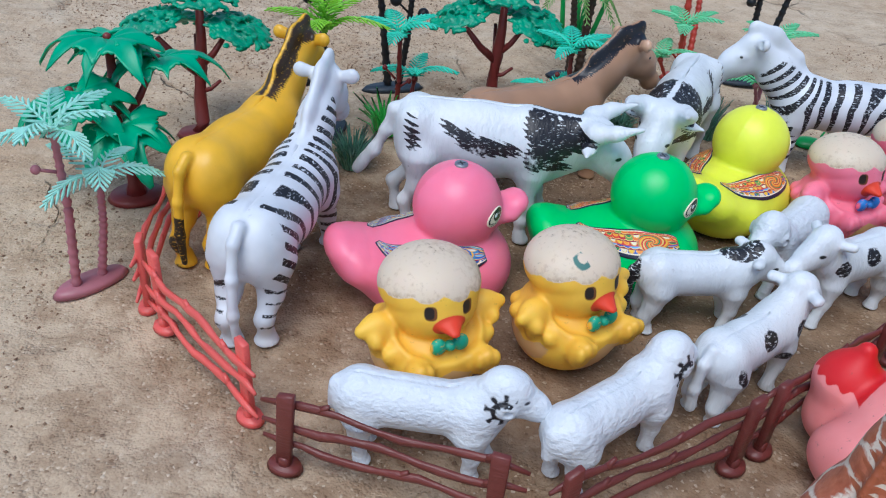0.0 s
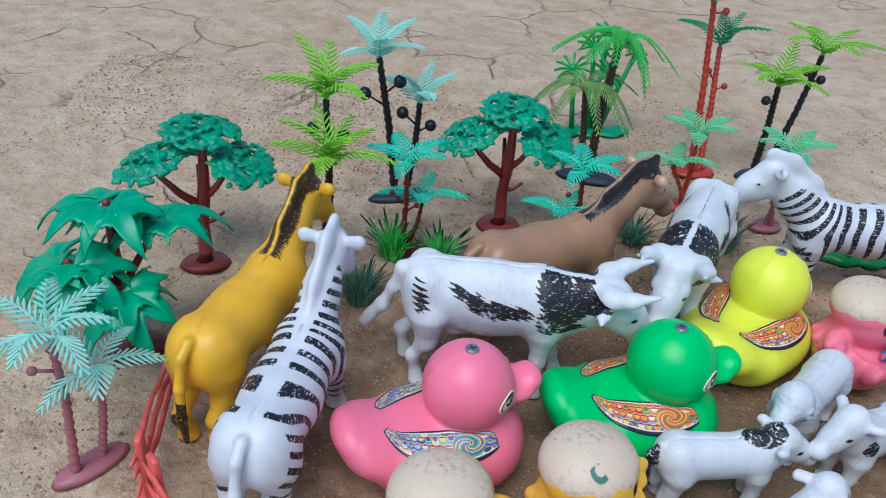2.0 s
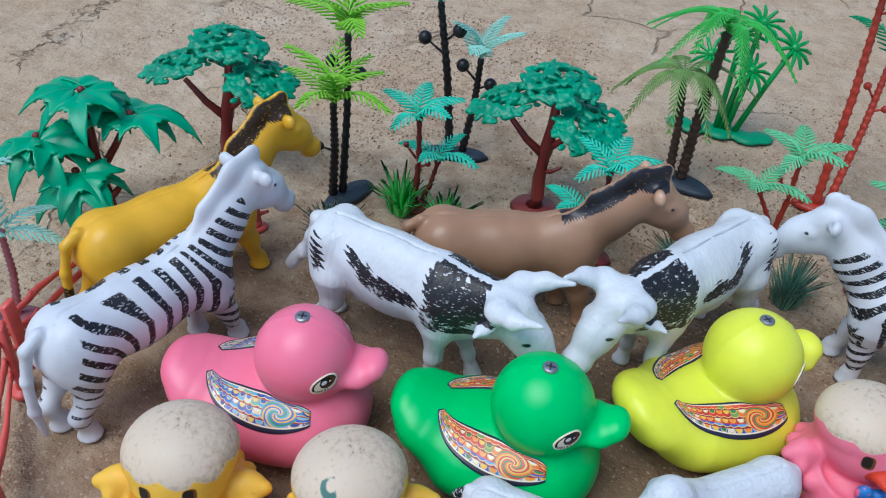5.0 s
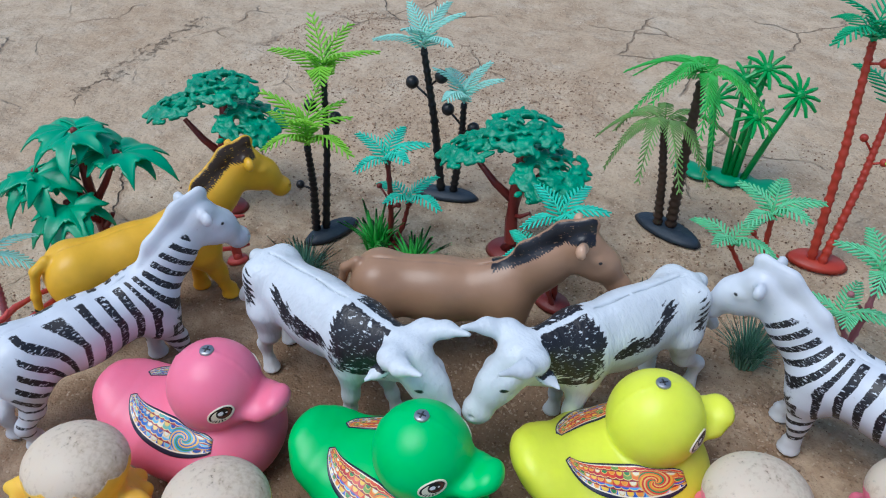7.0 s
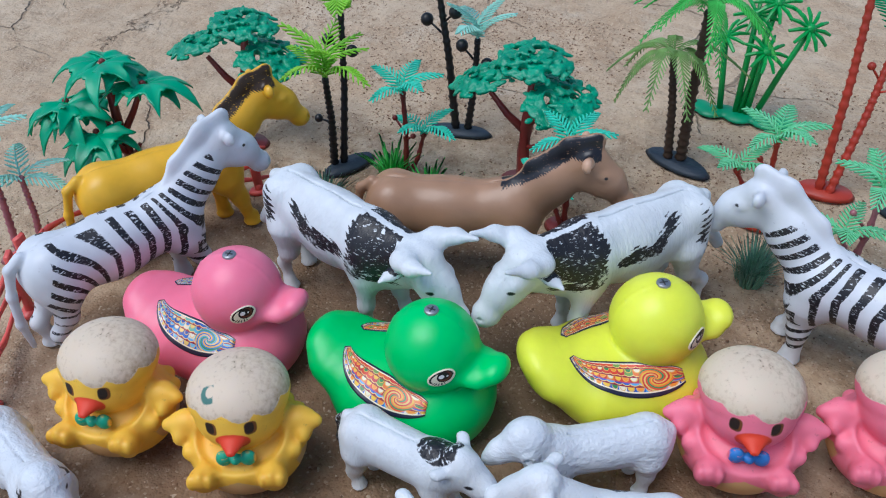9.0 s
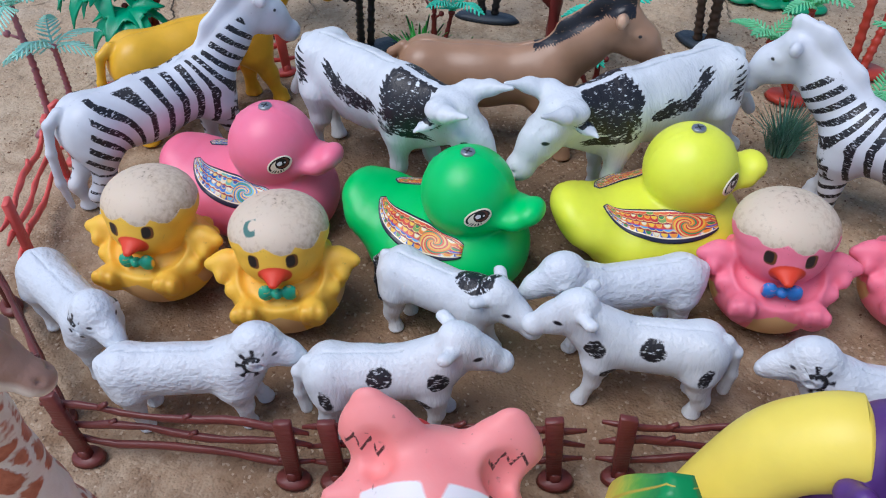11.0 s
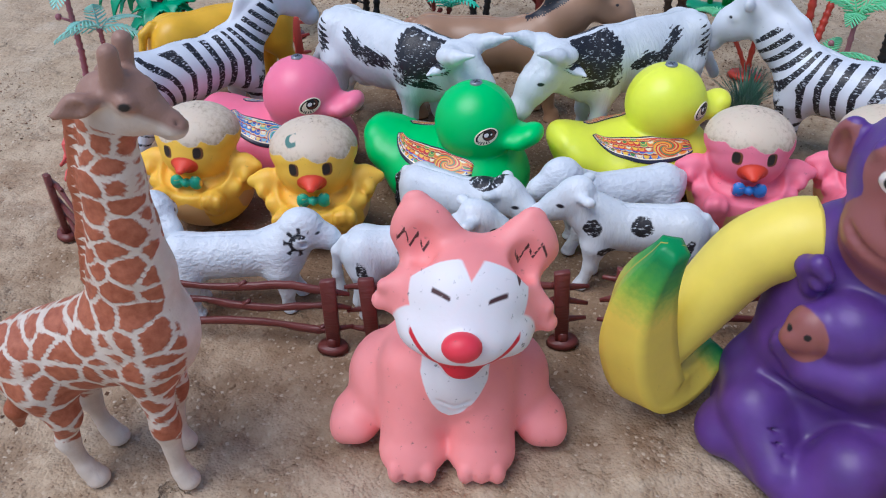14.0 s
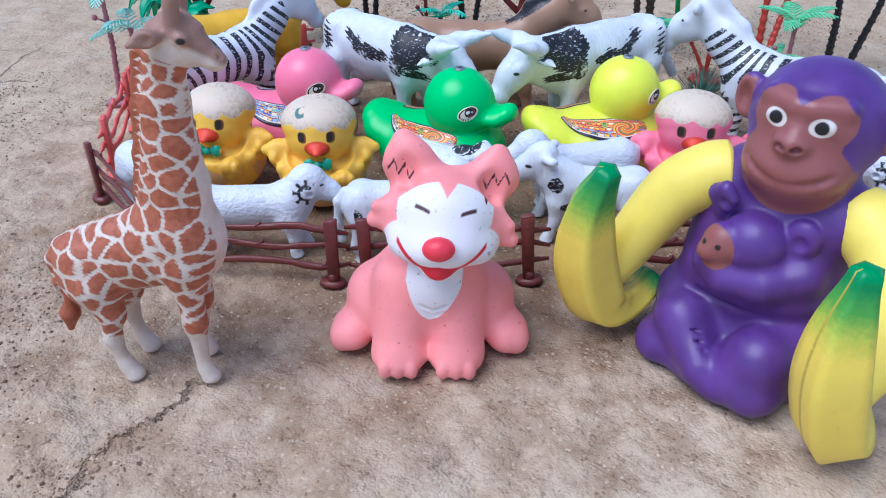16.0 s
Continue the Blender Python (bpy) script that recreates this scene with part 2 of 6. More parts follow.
def soil():
    mat, nt, sh = nodes_of("dry_sandy_soil")
    co = nt.nodes.new("ShaderNodeTexCoord").outputs["Object"]
    wide, mid, bed = noise_of(nt, co, 2.6, 6, 0.6), noise_of(nt, co, 14, 6, 0.6), noise_of(nt, co, 30, 5, 0.6)
    fine = noise_of(nt, co, 230, 3, 0.6)
    col = mixed(nt, ramp(nt, wide, 0.34, 0.66), rgb(188, 163, 134), rgb(208, 189, 163))
    col = mixed(nt, ramp(nt, bed, 0.36, 0.60, 0.45, 0), col, rgb(160, 133, 105))
    col = mixed(nt, ramp(nt, mid, 0.54, 0.70, 0, 0.5), col, rgb(213, 198, 175))
    # browner soil among the toys, its colour also darkened for the shade between them
    toy_middle = add(nt, "ShaderNodeVectorMath")
    toy_middle.operation = "DISTANCE"
    toy_middle.inputs[1].default_value = (0.13, 0.47, 0)
    nt.links.new(co, toy_middle.inputs[0])
    shade_reach = sums(nt, "ADD", toy_middle.outputs["Value"], sums(nt, "MULTIPLY", sums(nt, "SUBTRACT", bed, 0.5), 0.45))
    col = mixed(nt, ramp(nt, shade_reach, 0.17, 0.39, 0.80, 0), col, rgb(121, 93, 69))
    col = mixed(nt, ramp(nt, fine, 0.34, 0.50, 0.18, 0), col, rgb(126, 95, 69))
    # grains, gathered where the crust is worn
    worn = ramp(nt, bed, 0.40, 0.58, 1.0, 0.35)
    grain = add(nt, "ShaderNodeTexVoronoi", Scale=620.0)
    nt.links.new(co, grain.inputs["Vector"])
    tone = nt.nodes.new("ShaderNodeSeparateColor")
    nt.links.new(grain.outputs["Color"], tone.inputs[0])
    col = mixed(nt, sums(nt, "MULTIPLY", ramp(nt, tone.outputs[0], 0.09, 0.0, 0, 0.6), worn), col, rgb(92, 62, 42))
    col = mixed(nt, sums(nt, "MULTIPLY", ramp(nt, tone.outputs[0], 0.92, 1.0, 0, 0.5), worn), col, rgb(232, 216, 192))
    # a broken net of drying cracks in the crust, coloured darker brown along their lines
    warp = nt.nodes.new("ShaderNodeTexNoise")
    warp.inputs["Scale"].default_value, warp.inputs["Detail"].default_value = 16.0, 4.0
    nt.links.new(co, warp.inputs["Vector"])
    moved = add(nt, "ShaderNodeVectorMath")
    moved.operation = "MULTIPLY_ADD"
    nt.links.new(warp.outputs["Color"], moved.inputs[0])
    moved.inputs[1].default_value = (0.055, 0.055, 0.0)
    nt.links.new(co, moved.inputs[2])
    net = add(nt, "ShaderNodeTexVoronoi", Scale=6.5)
    net.feature = "DISTANCE_TO_EDGE"
    nt.links.new(moved.outputs[0], net.inputs["Vector"])
    kept = sums(nt, "MULTIPLY", ramp(nt, noise_of(nt, co, 5.5, 2), 0.50, 0.58), ramp(nt, toy_middle.outputs["Value"], 0.36, 0.46))
    crack = sums(nt, "MULTIPLY", ramp(nt, net.outputs["Distance"], 0.013, 0.003), kept)
    # two long cracks: one before the giraffe, one far behind
    for p, q, wander, width in (((0.188, 0.069), (0.174, 0.168), 0.050, 0.0022), ((-0.551, 0.661), (-0.638, 0.937), 0.16, 0.004)):
        gap, way = line_gap(nt, co, p, q, wander)
        ends = sums(nt, "MULTIPLY", ramp(nt, way, -0.05, 0.0), ramp(nt, way, 1.05, 0.9))
        whole = ramp(nt, noise_of(nt, co, 24, 2), 0.55, 0.47, 0.25, 1.0)
        crack = sums(nt, "MAXIMUM", crack, sums(nt, "MULTIPLY", ramp(nt, gap, width, 0.0004), sums(nt, "MULTIPLY", ends, whole)))
    col = mixed(nt, sums(nt, "MULTIPLY", crack, 0.32), col, rgb(96, 70, 50))
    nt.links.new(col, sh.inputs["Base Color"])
    sh.inputs["Roughness"].default_value = 0.95
    sh.inputs["Specular IOR Level"].default_value = 0.15
    a = bumped(nt, sh, noise_of(nt, co, 16, 1.5), 0.5, 0.022)
    a = bumped(nt, sh, noise_of(nt, co, 70, 3.0, 0.6), 0.7, 0.0070, a)
    big_grain = add(nt, "ShaderNodeTexVoronoi", Scale=170.0)
    nt.links.new(co, big_grain.inputs["Vector"])
    a = bumped(nt, sh, sums(nt, "MULTIPLY", sums(nt, "SUBTRACT", 1.0, big_grain.outputs["Distance"]), worn), 0.4, 0.0026, a)
    a = bumped(nt, sh, sums(nt, "SUBTRACT", 1.0, grain.outputs["Distance"]), 0.5, 0.0010, a)
    bumped(nt, sh, sums(nt, "SUBTRACT", 1.0, crack), 0.9, 0.005, a)
    return mat


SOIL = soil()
BLACK = (0.012, 0.012, 0.016)

# ---- ground ----
def lumps(x, y, scale, seed):
    """Smooth value noise on a plane, about -1 to 1."""
    r = np.random.RandomState(seed).uniform(-1, 1, (256, 256))
    u, v = x * scale, y * scale
    i, j = np.floor(u).astype(int), np.floor(v).astype(int)
    a, b = u - i, v - j
    a, b = a * a * (3 - 2 * a), b * b * (3 - 2 * b)
    g = lambda p, q: r[p % 256, q % 256]
    return (g(i, j) * (1 - a) + g(i + 1, j) * a) * (1 - b) + (g(i, j + 1) * (1 - a) + g(i + 1, j + 1) * a) * b


def height(x, y):
    """The soil's relief, calm where the toys stand and lumpier before and round them."""
    r = np.hypot(x - 0.1, y - 0.5)
    near = (r < 1.2)
    calm, front = np.clip((r - 0.30) / 0.4, 0, 1), np.clip((0.30 - y) / 0.15, 0, 1) * near
    front = front * (1 - np.exp(-((x - 0.155) ** 2 + (y - 0.168) ** 2) / 0.0028))
    small = 0.0012 * lumps(x, y, 26, 3) + 0.0007 * lumps(x, y, 62, 13) + 0.0005 * lumps(x, y, 130, 23)
    pits = np.clip(lumps(x, y, 75, 31) - 0.35, 0, 1) * np.clip(lumps(x, y, 14, 32) + 0.2, 0, 1)
    z = -0.0014 + small * np.where(near, 1, 0) + calm * (0.006 * lumps(x, y, 5, 4) + 0.003 * lumps(x, y, 16, 5)) - (0.0022 + 0.006 * front) * pits * near
    z = z + front * (0.0050 * lumps(x, y, 13, 41) + 0.0034 * (0.5 - np.abs(lumps(x, y, 34, 43))) + 0.0018 * lumps(x, y, 90, 42)) + 0.02 * calm * np.clip(r - 1, 0, 3) * wob(x, y, 0, 1.5, 6)
    return z


def ground():
    tail = 0.0032 * np.cumsum(1.135 ** np.arange(1, 76))
    ax = np.concatenate([-0.48 - tail[::-1], np.arange(-0.48, 0.74, 0.0032), 0.74 + tail])
    ay = np.concatenate([-0.06 - tail[::-1], np.arange(-0.06, 1.0, 0.0032), 1.0 + tail])
    x, y = np.meshgrid(ax, ay, indexing="ij")
    z = height(x, y)
    m = len(ay)
    verts = np.stack([x, y, z], -1).reshape(-1, 3)
    i = np.arange(len(ax) * m).reshape(len(ax), m)
    faces = np.stack([i[:-1, :-1], i[1:, :-1], i[1:, 1:], i[:-1, 1:]], -1).reshape(-1, 4)
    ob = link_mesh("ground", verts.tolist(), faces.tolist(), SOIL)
    return tagged(ob, "dry beige sandy soil, trodden flat with fine cracks", "ground", kind="structure")


ground()


def crumbs():
    """Loose crumbs of soil and small stones, thicker in patches."""
    r = np.random.RandomState(12)
    n = 70000
    x, y = r.uniform(-0.50, 0.75, n * 3), 0.02 + 1.08 * r.random_sample(n * 3) ** 1.3
    keep = wob(x, y, 0, 14, 8) + 0.6 * wob(x, y, 0, 45, 9) + r.normal(0, 0.5, n * 3) + 1.5 * np.exp(-(((x - 0.186) / 0.014) ** 2)) * (y < 0.18) > 0.35
    x, y = x[keep][:n], y[keep][:n]
    size = 0.00040 + 0.0012 * r.random_sample(len(x)) ** 4 + 0.0011 * (r.random_sample(len(x)) > 0.993)
    base = np.array([(1, 0, 0), (-1, 0, 0), (0, 1, 0), (0, -1, 0), (0, 0, 1), (0, 0, -1)], float)
    tri = np.array([(0, 2, 4), (2, 1, 4), (1, 3, 4), (3, 0, 4), (2, 0, 5), (1, 2, 5), (3, 1, 5), (0, 3, 5)])
    a = r.uniform(0, 6.28, len(x))
    jit = base[None] * r.uniform(0.6, 1.3, (len(x), 6, 1)) + r.normal(0, 0.18, (len(x), 6, 3))
    jit[:, :, 2] *= 0.75
    rot = np.stack([jit[:, :, 0] * np.cos(a)[:, None] - jit[:, :, 1] * np.sin(a)[:, None], jit[:, :, 0] * np.sin(a)[:, None] + jit[:, :, 1] * np.cos(a)[:, None], jit[:, :, 2]], -1)
    verts = rot * size[:, None, None] + np.stack([x, y, height(x, y) + size * 0.30], -1)[:, None, :]
    faces = (tri[None] + 6 * np.arange(len(x))[:, None, None]).reshape(-1, 3)
    ob = link_mesh("soil_crumbs", verts.reshape(-1, 3).tolist(), faces.tolist(), CRUMB, smooth=False)
    tagged(ob, "loose crumbs of dry soil and grit on the ground", "soil crumbs", kind="stuff")


def crumb_mat():
    mat, nt, sh = nodes_of("soil_crumb")
    geo = nt.nodes.new("ShaderNodeNewGeometry")
    cr = nt.nodes.new("ShaderNodeValToRGB")
    el = cr.color_ramp.elements
    el[0].color, el[1].color = (*rgb(104, 76, 56), 1), (*rgb(192, 166, 138), 1)
    nt.links.new(geo.outputs["Random Per Island"], cr.inputs[0])
    nt.links.new(cr.outputs[0], sh.inputs["Base Color"])
    sh.inputs["Roughness"].default_value = 0.95
    return mat


CRUMB = crumb_mat()
crumbs()

# ---- moulded animals: x ahead, y to the left, z up, hind feet at x = 0 ----
def horse_clay():
    c = Clay((-0.036, -0.036, -0.004), (0.200, 0.036, 0.140), 0.00125)
    sq = (1, 0.98, 1)
    c.cone((0.017, 0, 0.0655), (0.056, 0, 0.0630), 0.0240, 0.0222, 0.010, sq)
    c.cone((0.056, 0, 0.0630), (0.098, 0, 0.0645), 0.0222, 0.0228, 0.012, sq)
    c.ball((0.012, 0.010, 0.0625), (0.0165, 0.0125, 0.0225), 0.010, both=True)
    c.ball((0.106, 0.010, 0.056), (0.014, 0.0120, 0.021), 0.010, both=True)
    c.chain([(0.106, 0, 0.069), (0.130, 0, 0.090), (0.153, 0, 0.110)], [0.0210, 0.0142, 0.0112], 0.012, (1, 0.72, 1))
    c.chain([(0.157, 0, 0.109), (0.170, 0, 0.095), (0.182, 0, 0.079)], [0.0126, 0.0106, 0.0078], 0.008, (1, 0.80, 1))
    c.ball((0.1845, 0, 0.0765), (0.0078, 0.0070, 0.0076), 0.005)
    c.cone((0.152, 0, 0.096), (0.164, 0, 0.090), 0.0080, 0.0070, 0.006, (1, 0.9, 1))
    c.ball((0.166, 0.0070, 0.1025), (0.0050, 0.0038, 0.0038), 0.003, both=True)
    c.ball((0.1895, 0.0046, 0.0775), (0.0016, 0.0014, 0.0014), 0.0010, both=True, cut=True)
    for z0, z1 in ((0.0700, 0.0715),):
        c.cone((0.180, 0.0075, z0), (0.189, 0.0050, z1), 0.0007, 0.0006, 0.0008, both=True, cut=True)
    # the upright mane, a thick blade with a rounded crest
    c.chain([(0.104, 0, 0.0880), (0.118, 0, 0.1030), (0.142, 0, 0.1205), (0.159, 0, 0.1265)], [0.0040, 0.0068, 0.0078, 0.0066], 0.003, (1, 0.55, 1))
    c.cone((0.156, 0.008, 0.1150), (0.153, 0.0185, 0.1175), 0.0036, 0.0054, 0.003, (0.75, 1, 1), both=True)
    c.ball((0.157, 0.0180, 0.1170), (0.0040, 0.0034, 0.0038), 0.002, both=True, cut=True)
    # hind legs, one a little ahead, and a striding pair in front
    c.chain([(0.013, -0.013, 0.054), (0.009, -0.0125, 0.033), (0.000, -0.0110, 0.020), (0.003, -0.0100, 0.006)], [0.0135, 0.0070, 0.0050, 0.0046], 0.006)
    c.chain([(0.011, 0.013, 0.054), (0.005, 0.0125, 0.033), (-0.006, 0.0110, 0.020), (-0.003, 0.0100, 0.006)], [0.0135, 0.0070, 0.0050, 0.0046], 0.006)
    c.chain([(0.107, -0.011, 0.048), (0.114, -0.0120, 0.028), (0.119, -0.0125, 0.006)], [0.0120, 0.0064, 0.0050], 0.007)
    c.chain([(0.107, 0.011, 0.048), (0.106, 0.0120, 0.028), (0.104, 0.0125, 0.006)], [0.0120, 0.0064, 0.0050], 0.007)
    for x, y in ((0.004, -0.0100), (-0.002, 0.0100), (0.121, -0.0125), (0.106, 0.0125)):
        c.cone((x, y, 0.001), (x + 0.001, y, 0.007), 0.0080, 0.0050, 0.003)
    c.chain([(-0.002, 0, 0.084), (-0.0110, 0, 0.078), (-0.0160, 0, 0.058), (-0.0180, 0, 0.034), (-0.0165, 0, 0.012)], [0.0042, 0.0034, 0.0032, 0.0032, 0.0020], 0.003)
    # the mould's seam along the back
    c.cone((-0.004, 0, 0.0895), (0.094, 0, 0.0885), 0.0016, 0.0016, 0.0012, (1, 0.35, 1), cut=True)
    return c.level()


def stripes(x, y, z):
    """Upright on the flank and forked, curling over the rump, across on the neck, rings on the legs."""
    a = np.abs(y)
    rump, neck = np.clip((0.050 - x) / 0.030, 0, 1), np.clip((x + 0.6 * (z - 0.075) - 0.094) / 0.020, 0, 1)
    flank = 0.45 * np.clip(z - 0.069, 0, 1) - 0.16 * (z - 0.060)
    shift = flank * (1 - rump) * (1 - neck) + rump * 0.95 * (z - 0.066) + neck * (1.0 * (z - 0.0800) + 0.006)
    u = x + shift + 0.0022 * wob(x, a, z, 90, 2) + 0.0030 * wob(x, a, z, 44, 12)
    pitch = np.where(x + 0.6 * (z - 0.075) > 0.100, 0.0118, 0.0124)
    band = 0.0009 * wob(x, y, z, 75, 9) + 0.0034 * np.cos(2 * np.pi * (u - 0.0640) / pitch) - 0.0004 - 0.0012 * np.clip((0.060 - z) / 0.02, 0, 1)
    legs = 0.0022 * np.cos(2 * np.pi * (z + 0.3 * x) / 0.0080) - 0.0006
    band = np.where(z < 0.040, np.where(x > 0.09, legs, legs - 0.0010), band)
    low = np.where((x > 0.03) & (x < 0.09), z - 0.045, z - 0.014)
    shy = np.minimum(a - np.where(x < 0.05, 0.0100, 0.0070) + 0.0048 * wob(x, y, z, 75, 5), low)
    mane = 0.084 + (x - 0.092) * 0.66
    shy = np.where(x > 0.100, np.minimum(shy, mane - 0.001 - z), shy)
    face = np.minimum(0.146 - x - 0.35 * (z - 0.09), 0.3 + 0 * x)
    return np.minimum(np.minimum(band, shy), np.minimum(face, np.where(z > 0.05, x - 0.010 + 0.4 * (0.08 - z), x + 0.02)))


def horse_eye(x, y, z):
    return 0.0016 - np.sqrt((x - 0.1675) ** 2 + 0.4 * (np.abs(y) - 0.010) ** 2 + 1.5 * (z - 0.1030) ** 2)


def black_mane(x, y, z):
    """A broad brushed band on either side of the crest."""
    ridge = np.where(x < 0.142, 0.0865 + (x - 0.088) * 0.660, 0.1235)
    ticks = 0.0010 * np.cos(2 * np.pi * (x + z) / 0.0026)
    return np.minimum(np.minimum(z - ridge + 0.0080 * np.clip((x - 0.088) / 0.022, 0, 1) + ticks, np.minimum(0.012 - np.abs(y), np.abs(y) - 0.0012)), np.minimum(x - 0.094, 0.163 - x))


def tail_mark(x, y, z):
    return np.minimum(0.046 - z + 0.004 * wob(x, y, z, 200, 8), -0.0095 - x)


HORSE = horse_clay()
ZEBRA_MAT = plastic("zebra_paint", (0.71, 0.74, 0.78), [("stripes", BLACK, 0.0024, 0.45), ("eye", BLACK, 0, 0)], 0.40, 0.06)
YELLOW_HORSE_MAT = plastic("yellow_horse_paint", rgb(240, 184, 44), [("mane", (0.040, 0.020, 0.007), 0.0022, 0.15, 0.0008), ("tail", (0.03, 0.02, 0.01), 0.003, 0.4)], 0.38, 0.06, grime=0.1)
BROWN_HORSE_MAT = plastic("brown_horse_paint", rgb(170, 131, 101), [("mane", BLACK, 0.0022, 0.1), ("eye", BLACK, 0, 0), ("ear", rgb(205, 165, 135), 0.001, 0)], 0.34, 0.04, grime=0.1)
for x, y, heading in ((-0.110, 0.351, 82.0), (0.4150, 0.6690, 178.0)):
    figure("zebra_toy", HORSE, ZEBRA_MAT, rest(x, y, heading), None, {"stripes": stripes, "eye": horse_eye},
           "white plastic zebra toy with hand-painted black stripes, standing on soil", "toy animal", "toy zebras")
figure("horse_toy", HORSE, YELLOW_HORSE_MAT, rest(-0.1630, 0.4255, 73.8), None, {"mane": black_mane, "tail": tail_mark},
       "glossy yellow plastic horse toy with worn black mane, standing on soil", "toy animal")
figure("horse_toy", HORSE, BROWN_HORSE_MAT, rest(0.015, 0.5600, 32.0), None,
       {"mane": black_mane, "eye": horse_eye, "ear": lambda x, y, z: np.minimum(np.abs(y) - 0.0118, np.minimum(z - 0.108, x - 0.14))},
       "light brown plastic horse toy with black mane, behind the cows", "toy animal")


def cow_clay():
    c = Clay((-0.056, -0.040, -0.004), (0.186, 0.040, 0.126), 0.00125)
    sq = (1, 0.90, 1)
    c.cone((0.017, 0, 0.0760), (0.052, 0, 0.0745), 0.0240, 0.0245, 0.01, sq)
    c.cone((0.052, 0, 0.0745), (0.088, 0, 0.0745), 0.0245, 0.0242, 0.01, sq)
    c.cone((0.004, 0, 0.0930), (0.090, 0, 0.0920), 0.0075, 0.0090, 0.010)
    c.ball((0.005, 0.012, 0.0900), (0.011, 0.0090, 0.0095), 0.007, both=True)
    c.ball((0.003, 0.008, 0.0740), (0.0120, 0.0145, 0.0220), 0.008, both=True)
    c.ball((0.093, 0.010, 0.070), (0.015, 0.0125, 0.022), 0.010, both=True)
    c.ball((0.050, 0, 0.0580), (0.034, 0.0150, 0.0100), 0.010)
    c.chain([(0.090, 0, 0.078), (0.114, 0, 0.0820), (0.133, 0, 0.0840)], [0.0225, 0.0165, 0.0138], 0.010, (1, 0.78, 1))
    c.cone((0.104, 0, 0.056), (0.130, 0, 0.068), 0.0075, 0.0050, 0.012, (1, 0.6, 1))
    c.chain([(0.136, 0, 0.0855), (0.150, 0, 0.071), (0.162, 0, 0.0565)], [0.0146, 0.0120, 0.0092], 0.008, (1, 0.88, 1))
    c.ball((0.164, 0, 0.0540), (0.0092, 0.0092, 0.0080), 0.005)
    c.ball((0.147, 0.0100, 0.079), (0.0055, 0.0040, 0.0045), 0.004, both=True)
    c.ball((0.171, 0.0050, 0.0560), (0.0016, 0.0016, 0.0014), 0.0010, both=True, cut=True)
    c.cone((0.160, 0.0088, 0.0490), (0.171, 0.0040, 0.0500), 0.0007, 0.0006, 0.0008, both=True, cut=True)
    c.chain([(0.130, 0.006, 0.0920), (0.134, 0.0150, 0.0955), (0.146, 0.0210, 0.1000), (0.163, 0.0220, 0.1055)], [0.0090, 0.0078, 0.0052, 0.0017], 0.005, (1, 1, 0.85), both=True)
    c.chain([(0.131, 0.012, 0.0865), (0.1295, 0.0215, 0.0860), (0.1275, 0.0310, 0.0850)], [0.0036, 0.0052, 0.0018], 0.003, (0.9, 1, 0.60), both=True)
    # legs: the left foreleg and the right hind leg a little ahead
    for s, hx, fx in ((-1, 0.004, -0.003), (1, -0.009, 0.013)):
        c.chain([(0.011, s * 0.014, 0.062), (0.009 + hx * 0.4, s * 0.0150, 0.040), (-0.003 + hx, s * 0.0145, 0.024), (hx, s * 0.0145, 0.006)], [0.0140, 0.0070, 0.0043, 0.0041], 0.006)
        c.chain([(0.092, s * 0.012, 0.056), (0.093 + fx * 0.45, s * 0.0135, 0.032), (0.093 + fx * 0.8, s * 0.0142, 0.018), (0.093 + fx, s * 0.0145, 0.006)], [0.0098, 0.0052, 0.0039, 0.0039], 0.006)
        c.cone((hx + 0.001, s * 0.0145, 0.001), (hx, s * 0.0145, 0.007), 0.0068, 0.0046, 0.003)
        c.cone((0.095 + fx, s * 0.0145, 0.001), (0.094 + fx, s * 0.0145, 0.007), 0.0066, 0.0044, 0.003)
    c.ball((0.030, 0, 0.0475), (0.012, 0.010, 0.008), 0.006)
    c.cone((0.002, 0, 0.1010), (0.090, 0, 0.1015), 0.0016, 0.0016, 0.0012, (1, 0.35, 1), cut=True)
    c.chain([(0.000, 0, 0.095), (-0.0110, 0, 0.0905), (-0.0170, 0, 0.073), (-0.025, 0, 0.056), (-0.038, 0, 0.039)], [0.0050, 0.0042, 0.0038, 0.0044, 0.0036], 0.005)
    c.ball((-0.034, 0, 0.044), (0.004, 0.0030, 0.010), 0.004, tip=-25)
    return c.level()


def blot(cx, cz, rx, rz, tip=0.0):
    t = radians(tip)

    def fn(x, z):
        dx, dz = x - cx, z - cz
        return (1 - np.hypot((dx * np.cos(t) + dz * np.sin(t)) / rx, (dz * np.cos(t) - dx * np.sin(t)) / rz)) * min(rx, rz)
    return fn


COW_BLOTS = [blot(0.0970, 0.0960, 0.0125, 0.0150, 10), blot(0.1060, 0.0840, 0.0170, 0.0120), blot(0.1230, 0.0880, 0.0130, 0.0090, 8), blot(0.1120, 0.0930, 0.0130, 0.0100), blot(0.0950, 0.0750, 0.0085, 0.0095), blot(0.1110, 0.0665, 0.0110, 0.0042, -8),
             blot(0.0330, 0.0885, 0.0080, 0.0042, -32), blot(0.0440, 0.0825, 0.0100, 0.0062, -26), blot(0.0580, 0.0795, 0.0120, 0.0060, -12), blot(0.0710, 0.0780, 0.0090, 0.0040, -4),
             blot(0.0060, 0.0750, 0.0036, 0.0130, 6)]


